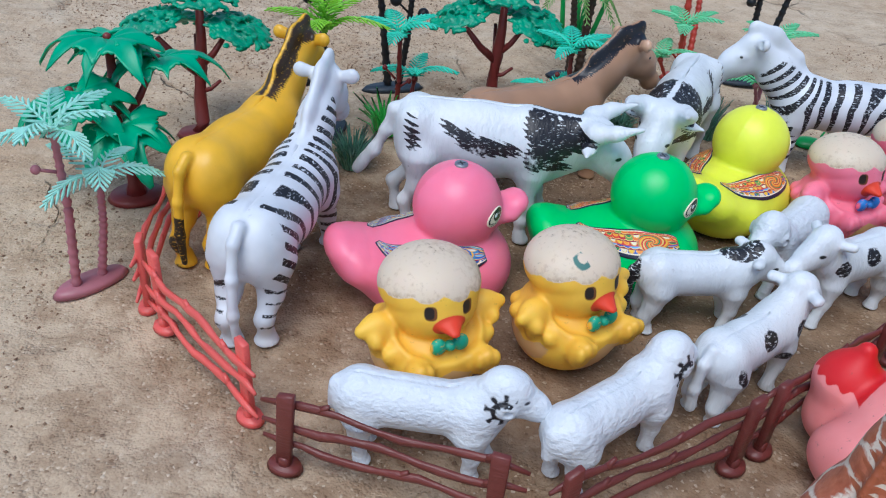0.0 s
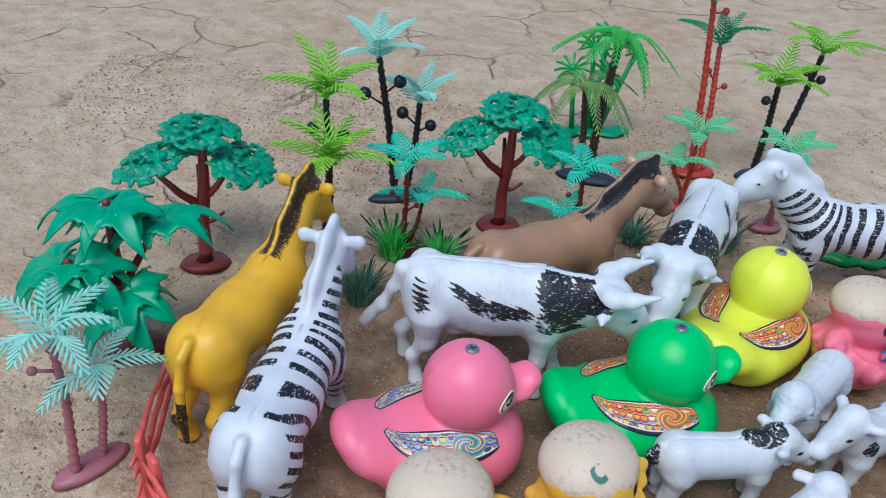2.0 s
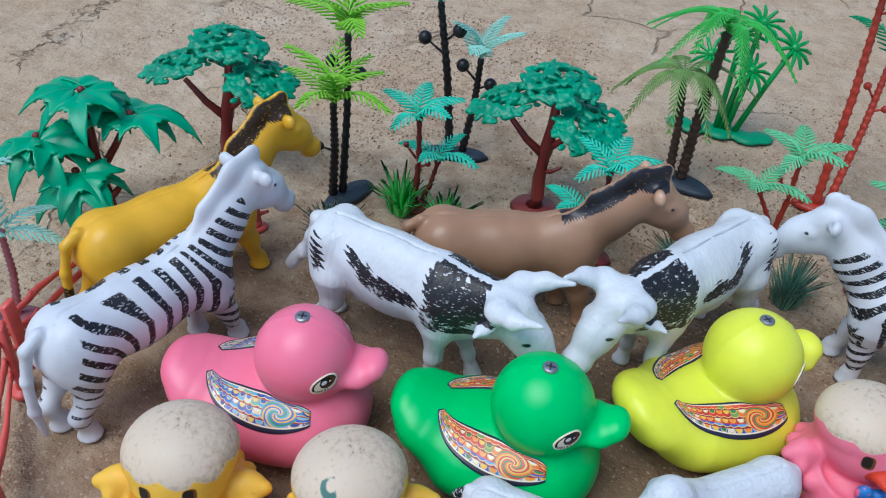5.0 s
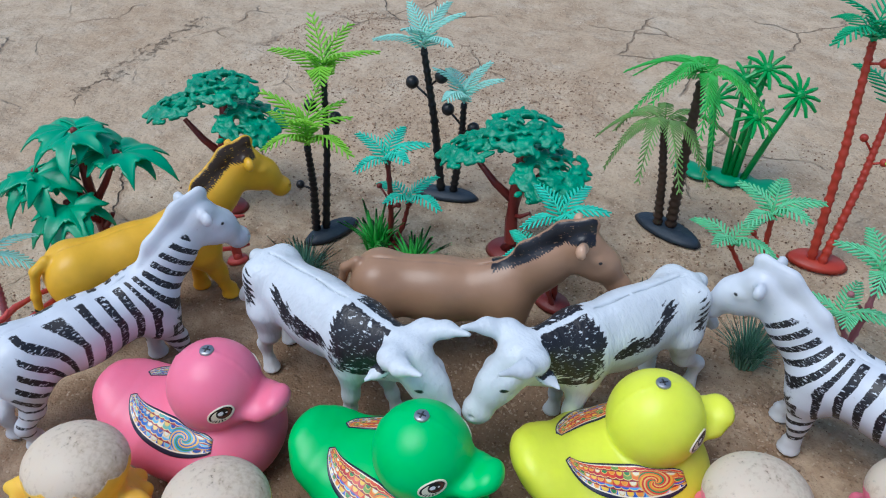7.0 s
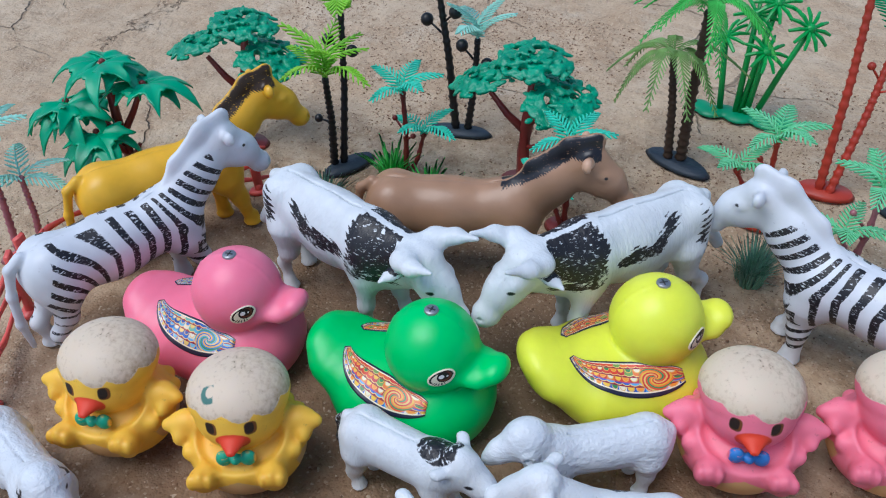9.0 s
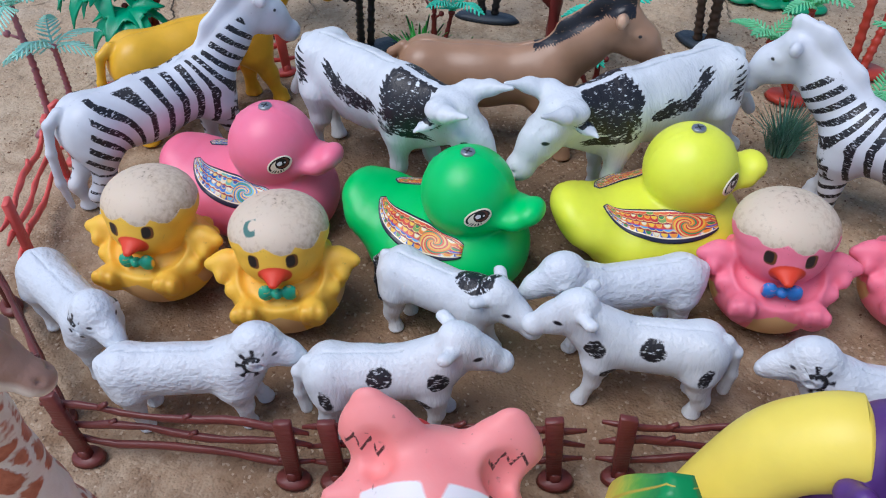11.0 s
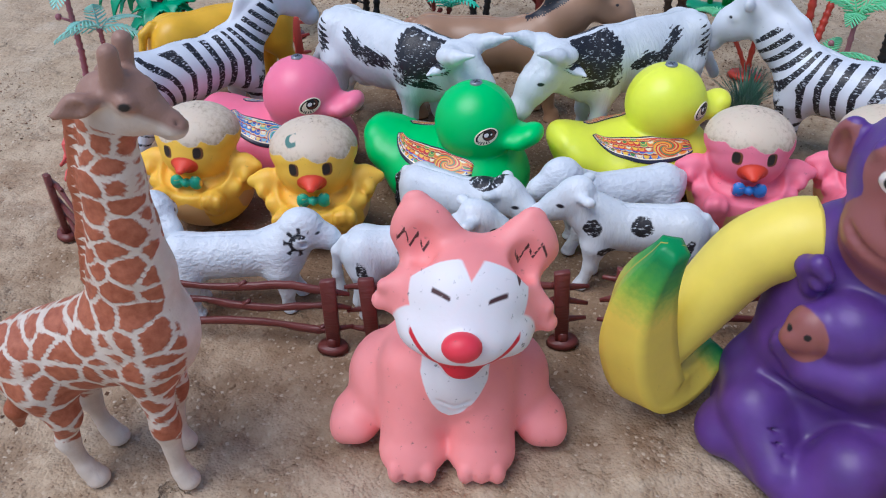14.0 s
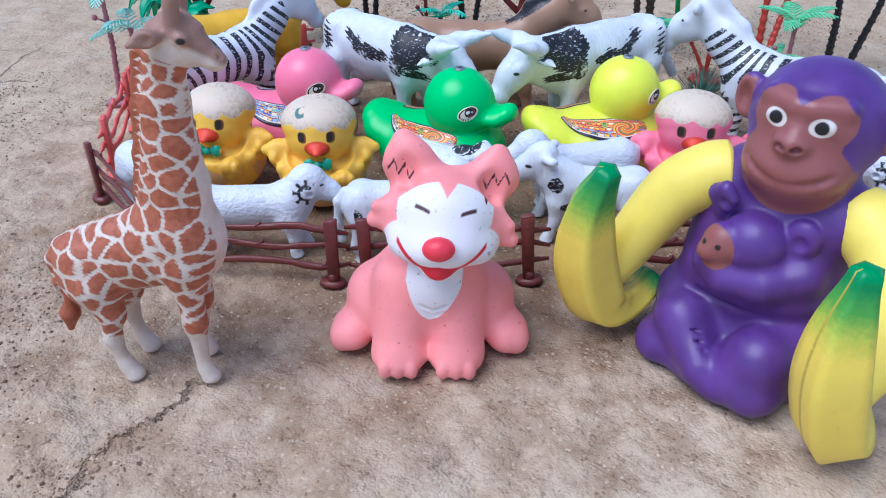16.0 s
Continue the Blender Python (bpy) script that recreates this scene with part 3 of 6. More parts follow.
def cow_marks(x, y, z):
    """Patches brushed on in short level strokes."""
    d = np.max([b(x, z) for b in COW_BLOTS], 0)
    d = np.minimum(d, 0.136 - x)
    strokes = np.where(x < 0.016, 0.0030, 0.0013) * np.cos(2 * np.pi * (z + 0.35 * x) / np.where(x < 0.016, 0.0046, 0.0034))
    return np.minimum(d + 0.0016 * wob(x, y, z, 230, 4) + strokes, np.minimum(np.abs(y) - 0.0022, 0.0245 - np.abs(y)))


def cow_eye(x, y, z):
    return 0.0019 - np.sqrt(0.45 * (x - 0.1525) ** 2 + 0.3 * (np.abs(y) - 0.0115) ** 2 + 1.6 * (z - 0.0765) ** 2)


COW = cow_clay()
COW_MAT = plastic("cow_paint", (0.72, 0.76, 0.78), [("blots", BLACK, 0.0035, 0.30), ("eye", (0.01, 0.03, 0.02), 0, 0)], 0.42, 0.06, fur=0.45, fur_scale=(330, 200, 70))
for x, y, heading in ((-0.0300, 0.5140, -3.0), (0.2145, 0.6695, 245.7)):
    figure("cow_toy", COW, COW_MAT, rest(x, y, heading), None, {"blots": cow_marks, "eye": cow_eye},
           "white plastic cow toy with brushed black patches and curved horns", "toy animal", "toy cows")


def calf_clay(low=0.0):
    c = Clay((-0.022, -0.024, -0.003), (0.104, 0.024, 0.084), 0.0009)
    c.cone((0.003, 0, 0.0430), (0.050, 0, 0.0425), 0.0162, 0.0152, 0.006, (1, 0.92, 1))
    c.ball((0.052, 0, 0.050), (0.011, 0.007, 0.010), 0.008)
    c.ball((0.001, 0.006, 0.044), (0.010, 0.008, 0.013), 0.006, both=True)
    c.ball((0.054, 0.006, 0.040), (0.008, 0.007, 0.013), 0.006, both=True)
    hz = 0.003 - low
    c.chain([(0.053, 0, 0.047), (0.062, 0, 0.052 + hz * 0.6), (0.069, 0, 0.060 + hz)], [0.0130, 0.0110, 0.0100], 0.008, (1, 0.82, 1))
    c.chain([(0.070, 0, 0.060 + hz), (0.080, 0, 0.0525 + hz), (0.089, 0, 0.0465 + hz)], [0.0108, 0.0082, 0.0062], 0.005, (1, 0.88, 1))
    c.ball((0.0905, 0, 0.0455 + hz), (0.0062, 0.0060, 0.0055), 0.003)
    c.cone((0.067, 0.007, 0.064 + hz), (0.061, 0.0150, 0.0650 + hz), 0.0036, 0.0040, 0.003, (1, 0.8, 0.8), both=True)
    c.ball((0.066, 0, 0.067 + hz), (0.0070, 0.0075, 0.0060), 0.004)
    c.chain([(0.002, 0.0085, 0.034), (0.0, 0.0085, 0.021), (-0.003, 0.0085, 0.013), (-0.001, 0.0085, 0.004)], [0.0100, 0.0055, 0.0040, 0.0036], 0.005, both=True)
    c.chain([(0.055, 0.0080, 0.032), (0.056, 0.0085, 0.018)], [0.0080, 0.0044], 0.005, both=True)
    c.cone((0.056, 0.0085, 0.018), (0.060, 0.0085, 0.004), 0.0042, 0.0036, 0.003)
    c.cone((0.056, -0.0085, 0.018), (0.053, -0.0085, 0.004), 0.0042, 0.0036, 0.003)
    c.cone((0.000, 0.0085, 0.001), (0.0, 0.0085, 0.004), 0.0052, 0.0038, 0.002, both=True)
    c.cone((0.0615, 0.0085, 0.001), (0.061, 0.0085, 0.004), 0.0052, 0.0038, 0.002)
    c.cone((0.0545, -0.0085, 0.001), (0.054, -0.0085, 0.004), 0.0052, 0.0038, 0.002)
    c.chain([(-0.010, 0, 0.053), (-0.0155, 0, 0.045), (-0.0165, 0, 0.028), (-0.015, 0, 0.014)], [0.0030, 0.0028, 0.0030, 0.0034], 0.003)
    c.cone((-0.002, 0, 0.0595), (0.044, 0, 0.0580), 0.0012, 0.0012, 0.0008, (1, 0.4, 1), cut=True)
    return c.level()


SPOTS = [blot(0.028, 0.0510, 0.0066, 0.0052), blot(0.0575, 0.0490, 0.0056, 0.0056), blot(0.048, 0.032, 0.0055, 0.0034), blot(0.000, 0.040, 0.0030, 0.0062, 20)]


def calf_eye(low=0.0):
    return lambda x, y, z: 0.0017 - np.sqrt(0.35 * (x - 0.0775) ** 2 + 0.3 * (np.abs(y) - 0.0075) ** 2 + 1.5 * (z - 0.0605 + low) ** 2)


CALF = calf_clay()
FOAL = calf_clay(0.008)
CALF_MAT = plastic("calf_paint", (0.72, 0.76, 0.79), [("spots", BLACK, 0.0028, 0.5), ("eye", BLACK, 0, 0)], 0.42, 0.06, fur=0.4)
for x, y, heading in ((0.163, 0.326, 40.0), (0.3096, 0.4594, 209.0)):
    figure("calf_toy", CALF, CALF_MAT, rest(x, y, heading), None,
           {"spots": lambda x, y, z: np.minimum(np.max([b(x, z) for b in SPOTS], 0), np.abs(y) - 0.003), "eye": calf_eye()},
           "small white plastic calf toy with black spots by the fence", "toy animal", "small toy farm animals")
figure("foal_toy", FOAL, CALF_MAT, rest(0.141, 0.407, 8.0, size=0.97), None,
       {"spots": lambda x, y, z: np.maximum(np.minimum(0.010 - np.hypot(0.75 * (x - 0.054), np.abs(y) + 0.6 * (0.060 - z)), z - 0.048), -0.0125 - x), "eye": calf_eye(0.008)},
       "small white plastic foal toy with black mane patch and black tail", "toy animal", "small toy farm animals")


def sheep_clay():
    c = Clay((-0.020, -0.024, -0.003), (0.104, 0.024, 0.078), 0.0009)
    c.cone((0.000, 0, 0.0392), (0.054, 0, 0.0390), 0.0148, 0.0142, 0.006, (1, 0.95, 1))
    c.ball((-0.003, 0, 0.0395), (0.0130, 0.0135, 0.0140), 0.006)
    c.ball((0.057, 0, 0.0385), (0.012, 0.0130, 0.0150), 0.008)
    c.chain([(0.058, 0, 0.043), (0.069, 0, 0.0525)], [0.0132, 0.0120], 0.008, (1, 0.88, 1))
    c.ball((0.070, 0, 0.0565), (0.0125, 0.0112, 0.0125), 0.005)
    c.chain([(0.075, 0, 0.0545), (0.085, 0, 0.0485), (0.0910, 0, 0.0440)], [0.0095, 0.0068, 0.0048], 0.005, (1, 0.86, 1))
    c.ball((0.071, 0.0112, 0.0530), (0.0052, 0.0030, 0.0050), 0.002, both=True)
    c.ball((0.0725, 0.0128, 0.0525), (0.0022, 0.0030, 0.0020), 0.0015, both=True, cut=True)
    c.chain([(0.000, 0.0080, 0.031), (-0.001, 0.0085, 0.018), (0.0, 0.0085, 0.004)], [0.0098, 0.0046, 0.0036], 0.005, both=True)
    c.chain([(0.056, 0.0080, 0.030), (0.058, 0.0085, 0.016)], [0.0092, 0.0048], 0.006, both=True)
    c.cone((0.058, 0.0085, 0.016), (0.063, 0.0085, 0.004), 0.0046, 0.0038, 0.003)
    c.cone((0.058, -0.0085, 0.016), (0.057, -0.0085, 0.004), 0.0046, 0.0038, 0.003)
    c.cone((0.001, 0.0085, 0.001), (0.0, 0.0085, 0.004), 0.0050, 0.0038, 0.002, both=True)
    c.cone((0.0645, 0.0085, 0.001), (0.064, 0.0085, 0.004), 0.0050, 0.0038, 0.002)
    c.cone((0.0580, -0.0085, 0.001), (0.0575, -0.0085, 0.004), 0.0050, 0.0038, 0.002)
    c.cone((-0.014, 0, 0.045), (-0.0160, 0, 0.031), 0.0040, 0.0030, 0.004)
    c.cone((-0.004, 0, 0.0544), (0.050, 0, 0.0536), 0.0012, 0.0012, 0.0008, (1, 0.4, 1), cut=True)
    return c.level()


def curl_mark(x, y, z):
    dx, dz = x - 0.0700, z - 0.0528
    r, a = np.hypot(dx, dz), np.arctan2(dz, dx)
    ring = np.maximum(0.0011 - np.abs(r - 0.0052), np.minimum(0.0010 * np.cos(a * 8.0 + 0.4) - 0.0004, 0.0030 - np.abs(r - 0.0066)))
    gap = np.where(np.abs(a + 0.15) < 0.95, -0.001, 0.01)
    return np.minimum(np.minimum(ring, gap), np.abs(y) - 0.0055)


def sheep_eye(x, y, z):
    return 0.0012 - np.sqrt(0.45 * (x - 0.0805) ** 2 + 0.3 * (np.abs(y) - 0.0075) ** 2 + 1.5 * (z - 0.0570) ** 2)


SHEEP = sheep_clay()
SHEEP_MAT = plastic("sheep_paint", (0.72, 0.76, 0.80), [("curl", BLACK, 0.0016, 0.25), ("eye", (0.03, 0.03, 0.04), 0, 0)], 0.45, 0.06, fur=0.7, fur_scale=(230, 230, 330))
for x, y, heading in ((-0.029, 0.2750, -4.0), (0.076, 0.2640, 41.0), (0.420, 0.5060, 206.0), (0.512, 0.5900, 192.0)):
    figure("ram_toy", SHEEP, SHEEP_MAT, rest(x, y, heading), None, {"curl": curl_mark, "eye": sheep_eye},
           "small white plastic ram toy with black painted curled horns", "toy animal", "small toy farm animals")
figure("lamb_toy", SHEEP, SHEEP_MAT, rest(0.2720, 0.5040, 228.0), None, {"curl": lambda x, y, z: -1 + 0 * x, "eye": lambda x, y, z: -1 + 0 * x},
       "small plain white plastic lamb toy beside the ducks", "toy animal", "small toy farm animals")


# ---- rubber ducks ----
def duck_clay():
    c = Clay((-0.096, -0.050, -0.004), (0.056, 0.050, 0.100), 0.0013)
    c.ball((-0.016, 0, 0.022), (0.049, 0.0440, 0.0290), 0.006)
    c.ball((0.003, 0, 0.024), (0.036, 0.0410, 0.0290), 0.012)
    c.chain([(-0.046, 0, 0.026), (-0.068, 0, 0.037), (-0.078, 0, 0.0460)], [0.0205, 0.0130, 0.0090], 0.014, (1, 1.8, 1))
    c.ball((0, 0, 0.0655), 0.0292, 0.0032)
    c.chain([(0.024, 0, 0.0600), (0.034, 0, 0.0600), (0.041, 0, 0.0630)], [0.0118, 0.0096, 0.0066], 0.0035, (1, 1.50, 0.72))
    c.ball((0.0420, 0, 0.0650), (0.0068, 0.0098, 0.0056), 0.006, tip=25)
    # the mould's seam over the crown
    for k in range(12):
        a0, a1 = radians(20 + 12 * k), radians(32 + 12 * k)
        c.cone((0.0296 * np.cos(a0), 0, 0.0655 + 0.0296 * np.sin(a0)), (0.0296 * np.cos(a1), 0, 0.0655 + 0.0296 * np.sin(a1)), 0.0006, 0.0006, 0.0009, (1, 0.8, 1))
    return c.level()


def screw(parent, steel, dark):
    bm = bmesh.new()
    bmesh.ops.create_cone(bm, cap_ends=True, segments=20, radius1=0.0046, radius2=0.0042, depth=0.0024, matrix=pose(0, 0, 0.0012))
    bmesh.ops.bevel(bm, geom=[e for e in bm.edges if e.calc_length() < 0.002], offset=0.0002, segments=1, affect="EDGES")
    head = part("screw", bm, steel, parent, "grey steel cross-head screw")
    head.matrix_basis = pose(0, 0, 0.0935)
    bm = bmesh.new()
    for w, d in ((0.0052, 0.0011), (0.0011, 0.0052)):
        bmesh.ops.create_cube(bm, size=1, matrix=pose(0, 0, 0.0023) @ Matrix.Diagonal((w, d, 0.0004, 1)))
    part("cross_slot", bm, dark, head)


def patch(name, clay, points, nu, nv, material, parent, label, marks):
    """A thin sticker pressed onto clay; points(u, v) gives places near the skin, u and v from 0 to 1."""
    u, v = np.meshgrid(np.linspace(0, 1, nu), np.linspace(0, 1, nv), indexing="ij")
    p = np.stack(points(u.ravel(), v.ravel()), 1)
    top, bottom = clay.onto(p, 0.0007), clay.onto(p, -0.0003)
    i = np.arange(nu * nv).reshape(nu, nv)
    faces = np.stack([i[:-1, :-1], i[1:, :-1], i[1:, 1:], i[:-1, 1:]], -1).reshape(-1, 4).tolist()
    rim = np.concatenate([i[:-1, 0], i[-1, :-1], i[:0:-1, -1], i[0, :0:-1]])
    k = nu * nv
    faces += [[int(a), int(a) + k, int(b) + k, int(b)] for a, b in zip(rim, np.roll(rim, -1))]
    ob = link_mesh(name, np.concatenate([top, bottom]).tolist(), faces, material, parent, label)
    for key, fn in marks.items():
        at = ob.data.attributes.new(key, "FLOAT", "POINT")
        val = fn(u.ravel(), v.ravel()).astype(np.float32)
        at.data.foreach_set("value", np.concatenate([val, val]))
    return ob


def wing_mat(name, colours, hearts):
    """Printed feathers: rows of scales with pale rims, and a spiral rosette at the broad end."""
    mat, nt, sh = nodes_of(name)
    keys = []
    for key in ("along", "across", "edge"):
        at = nt.nodes.new("ShaderNodeAttribute")
        at.attribute_name = key
        keys.append(at.outputs["Fac"])
    along, across, edge = keys

    def palette(value, tones):
        cr = nt.nodes.new("ShaderNodeValToRGB")
        cr.color_ramp.interpolation = "CONSTANT"
        el = cr.color_ramp.elements
        while len(el) < len(tones):
            el.new(0.5)
        for i, colour in enumerate(tones):
            el[i].position, el[i].color = i / len(tones), (*colour, 1)
        nt.links.new(value, cr.inputs[0])
        return cr.outputs[0]

    # scales
    row = sums(nt, "FLOOR", sums(nt, "MULTIPLY", across, 4.0), 0)
    run = sums(nt, "ADD", sums(nt, "MULTIPLY", along, 15.0), sums(nt, "MULTIPLY", row, 0.5))
    px = sums(nt, "MULTIPLY", sums(nt, "SUBTRACT", sums(nt, "FRACT", run, 0), 0.5), 0.95)
    py = sums(nt, "SUBTRACT", sums(nt, "FRACT", sums(nt, "MULTIPLY", across, 4.0), 0), 0.05)
    reach = sums(nt, "SQRT", sums(nt, "ADD", sums(nt, "MULTIPLY", px, px), sums(nt, "MULTIPLY", py, py)), 0)
    cell = sums(nt, "ADD", sums(nt, "MULTIPLY", sums(nt, "FLOOR", run, 0), 0.37), sums(nt, "MULTIPLY", row, 0.23))
    tint = palette(sums(nt, "FRACT", cell, 0), colours)
    inner = palette(sums(nt, "FRACT", sums(nt, "ADD", cell, 0.45), 0), hearts)
    fringe = palette(sums(nt, "FRACT", cell, 0), [rgb(40, 100, 200), rgb(226, 226, 220), rgb(90, 170, 226), rgb(40, 80, 170), rgb(190, 170, 214)])
    tint = mixed(nt, ramp(nt, across, 0.62, 0.66), tint, fringe)
    col = mixed(nt, ramp(nt, reach, 0.30, 0.32), inner, tint)
    col = mixed(nt, ramp(nt, sums(nt, "ABSOLUTE", sums(nt, "SUBTRACT", reach, 0.36), 0), 0.05, 0.03), col, rgb(232, 190, 90))
    col = mixed(nt, ramp(nt, reach, 0.74, 0.76), col, rgb(236, 206, 130))
    col = mixed(nt, ramp(nt, reach, 0.82, 0.85), col, rgb(150, 40, 60))
    # rosette
    ax, ay = sums(nt, "MULTIPLY", sums(nt, "SUBTRACT", along, 0.84), 3.4), sums(nt, "SUBTRACT", across, 0.52)
    far = sums(nt, "SQRT", sums(nt, "ADD", sums(nt, "MULTIPLY", ax, ax), sums(nt, "MULTIPLY", ay, ay)), 0)
    spin = sums(nt, "DIVIDE", sums(nt, "ARCTAN2", ay, ax), 6.2832)
    coil = sums(nt, "FRACT", sums(nt, "ADD", sums(nt, "MULTIPLY", far, 4.2), sums(nt, "MULTIPLY", spin, 2.0)), 0)
    warm = palette(coil, [colours[0], rgb(230, 180, 60), colours[2], rgb(60, 140, 90), colours[1], rgb(226, 190, 110)])
    col = mixed(nt, ramp(nt, far, 0.36, 0.33), col, warm)
    # the rim: navy outside, a thin pale line within
    col = mixed(nt, ramp(nt, edge, 0.28, 0.30), col, rgb(245, 232, 205))
    col = mixed(nt, ramp(nt, edge, 0.42, 0.46), col, (0.02, 0.022, 0.05))
    nt.links.new(col, sh.inputs["Base Color"])
    sh.inputs["Roughness"].default_value = 0.3
    return mat


STEEL, nt_, sh_ = nodes_of("grey_screw_steel")
sh_.inputs["Base Color"].default_value, sh_.inputs["Metallic"].default_value, sh_.inputs["Roughness"].default_value = (0.42, 0.43, 0.45, 1), 0.9, 0.38
SLOT = plastic("dark_screw_slot", (0.06, 0.06, 0.065), rough=0.6)
EYE_MAT = plastic("eye_sticker", rgb(240, 230, 205), [("black", (0.008, 0.006, 0.006), 0, 0), ("brown", (0.12, 0.03, 0.015), 0, 0), ("shine", (0.9, 0.9, 0.9), 0, 0)], 0.3, grime=0, vary=0.02)
WARM_WING = wing_mat("warm_wing_sticker", [rgb(206, 56, 48), rgb(222, 74, 46), rgb(232, 120, 50), rgb(196, 50, 60), rgb(226, 90, 60), rgb(214, 70, 50), rgb(120, 160, 80)], [rgb(244, 196, 60), rgb(60, 140, 80), rgb(240, 150, 50), rgb(236, 226, 196)])
COOL_WING = wing_mat("blue_wing_sticker", [rgb(44, 100, 180), rgb(90, 170, 200), rgb(60, 130, 190), rgb(220, 214, 190), rgb(36, 70, 150), rgb(110, 180, 160)], [rgb(60, 120, 200), rgb(230, 200, 110), rgb(120, 190, 220), rgb(36, 80, 160), rgb(226, 222, 204)])
DUCK = duck_clay()


def side_point(u, v, side):
    """The sweep of a wing sticker: narrow behind near the middle, broad ahead under the head."""
    w = 1 - u
    px, py = w * w * -0.056 + 2 * u * w * -0.046 + u * u * 0.008, w * w * 0.009 + 2 * u * w * 0.0285 + u * u * 0.0255
    dx, dy = 2 * w * 0.010 + 2 * u * 0.054, 2 * w * 0.020 - 2 * u * 0.0065
    n = np.hypot(dx, dy)
    wide = 0.0096 * np.sqrt(np.clip(np.sin(np.pi * (0.05 + 0.93 * u)), 0.02, 1)) * (0.50 + 0.60 * u)
    off = (v - 0.5) * 2 * wide
    qx, qy = px - dy / n * off, py + dx / n * off
    return qx, side * qy, 0.050 - 9.0 * qy * qy - 0.30 * off - 0.006 * u


def eye_point(u, v, side):
    a = u * 2 * np.pi
    ex, ey = v * 0.0086 * np.cos(a), v * 0.0054 * np.sin(a)
    ex, ey = ex * 0.94 - ey * 0.34, ex * 0.34 + ey * 0.94
    ang, up = radians(54) - ex / 0.029, radians(5) + ey / 0.029
    return 0.029 * np.cos(ang) * np.cos(up), side * 0.029 * np.sin(ang) * np.cos(up), 0.0655 + 0.029 * np.sin(up)


def eye_xy(u, v):
    a = u * 2 * np.pi
    return v * np.cos(a), v * np.sin(a) * 0.72


def duck(body_mat, wing, x, y, heading, label):
    th = thing("rubber_duck", rest(x, y, heading), label, "toy duck", "rubber ducks in a row")
    figure("body", DUCK, body_mat, None, th)
    screw(th, STEEL, SLOT)
    for side in (1, -1):
        patch("wing_sticker", DUCK, lambda u, v: side_point(u, v, side), 64, 23, wing, th, "crescent wing sticker with a many-coloured scroll pattern",
              {"edge": lambda u, v: np.maximum(np.maximum(0.5 * (v > 0.88), 0.36 * (v > 0.82)), np.maximum(np.maximum(0.5 * (u < 0.03), 0.5 * (v < 0.05)), 0.36 * (v < 0.13))),
               "along": lambda u, v: u, "across": lambda u, v: v})
        patch("eye_sticker", DUCK, lambda u, v: eye_point(u, v, side), 73, 17, EYE_MAT, th, "cartoon eye sticker with black lashes",
              {"black": lambda u, v: np.maximum(np.maximum(0.56 - np.hypot(eye_xy(u, v)[0] - 0.26, eye_xy(u, v)[1] / 0.92 - 0.08),
                                                           np.minimum(0.075 - np.abs(v - 0.80), eye_xy(u, v)[1] + 0.15)),
                                                np.minimum(0.16 * np.cos(u * 2 * np.pi * 21), np.minimum(0.17 - np.abs(v - 0.74), 0.115 - np.abs(u - 0.65)))),
               "brown": lambda u, v: np.minimum(0.46 - np.hypot(eye_xy(u, v)[0] - 0.28, eye_xy(u, v)[1] / 0.92 - 0.06), np.hypot(eye_xy(u, v)[0] - 0.24, eye_xy(u, v)[1] - 0.14) - 0.34),
               "shine": lambda u, v: np.maximum(0.20 - np.hypot(eye_xy(u, v)[0] - 0.04, (eye_xy(u, v)[1] - 0.16) / 0.9), 0.08 - np.hypot(eye_xy(u, v)[0] - 0.42, eye_xy(u, v)[1] - 0.02))})
    return th


PINK_DUCK = plastic("pink_duck_vinyl", rgb(255, 128, 156), rough=0.36, sss=0.25, deep=0.006, grime=0.05, vary=0.05)
GREEN_DUCK = plastic("green_duck_vinyl", rgb(14, 206, 106), rough=0.36, sss=0.45, deep=0.010, grime=0.05, vary=0.05)
LIME_DUCK = plastic("lime_duck_vinyl", rgb(238, 246, 74), rough=0.36, sss=0.7, deep=0.015, grime=0.05, vary=0.05)
duck(PINK_DUCK, COOL_WING, 0.0100, 0.4290, 22.0, "bright pink vinyl duck with blue wing stickers, screw in head")
duck(GREEN_DUCK, WARM_WING, 0.1450, 0.4680, 13.5, "bright green vinyl duck with red wing stickers, screw in head")
duck(LIME_DUCK, WARM_WING, 0.2410, 0.5720, 47.0, "lime yellow vinyl duck with red wing stickers, screw in head")


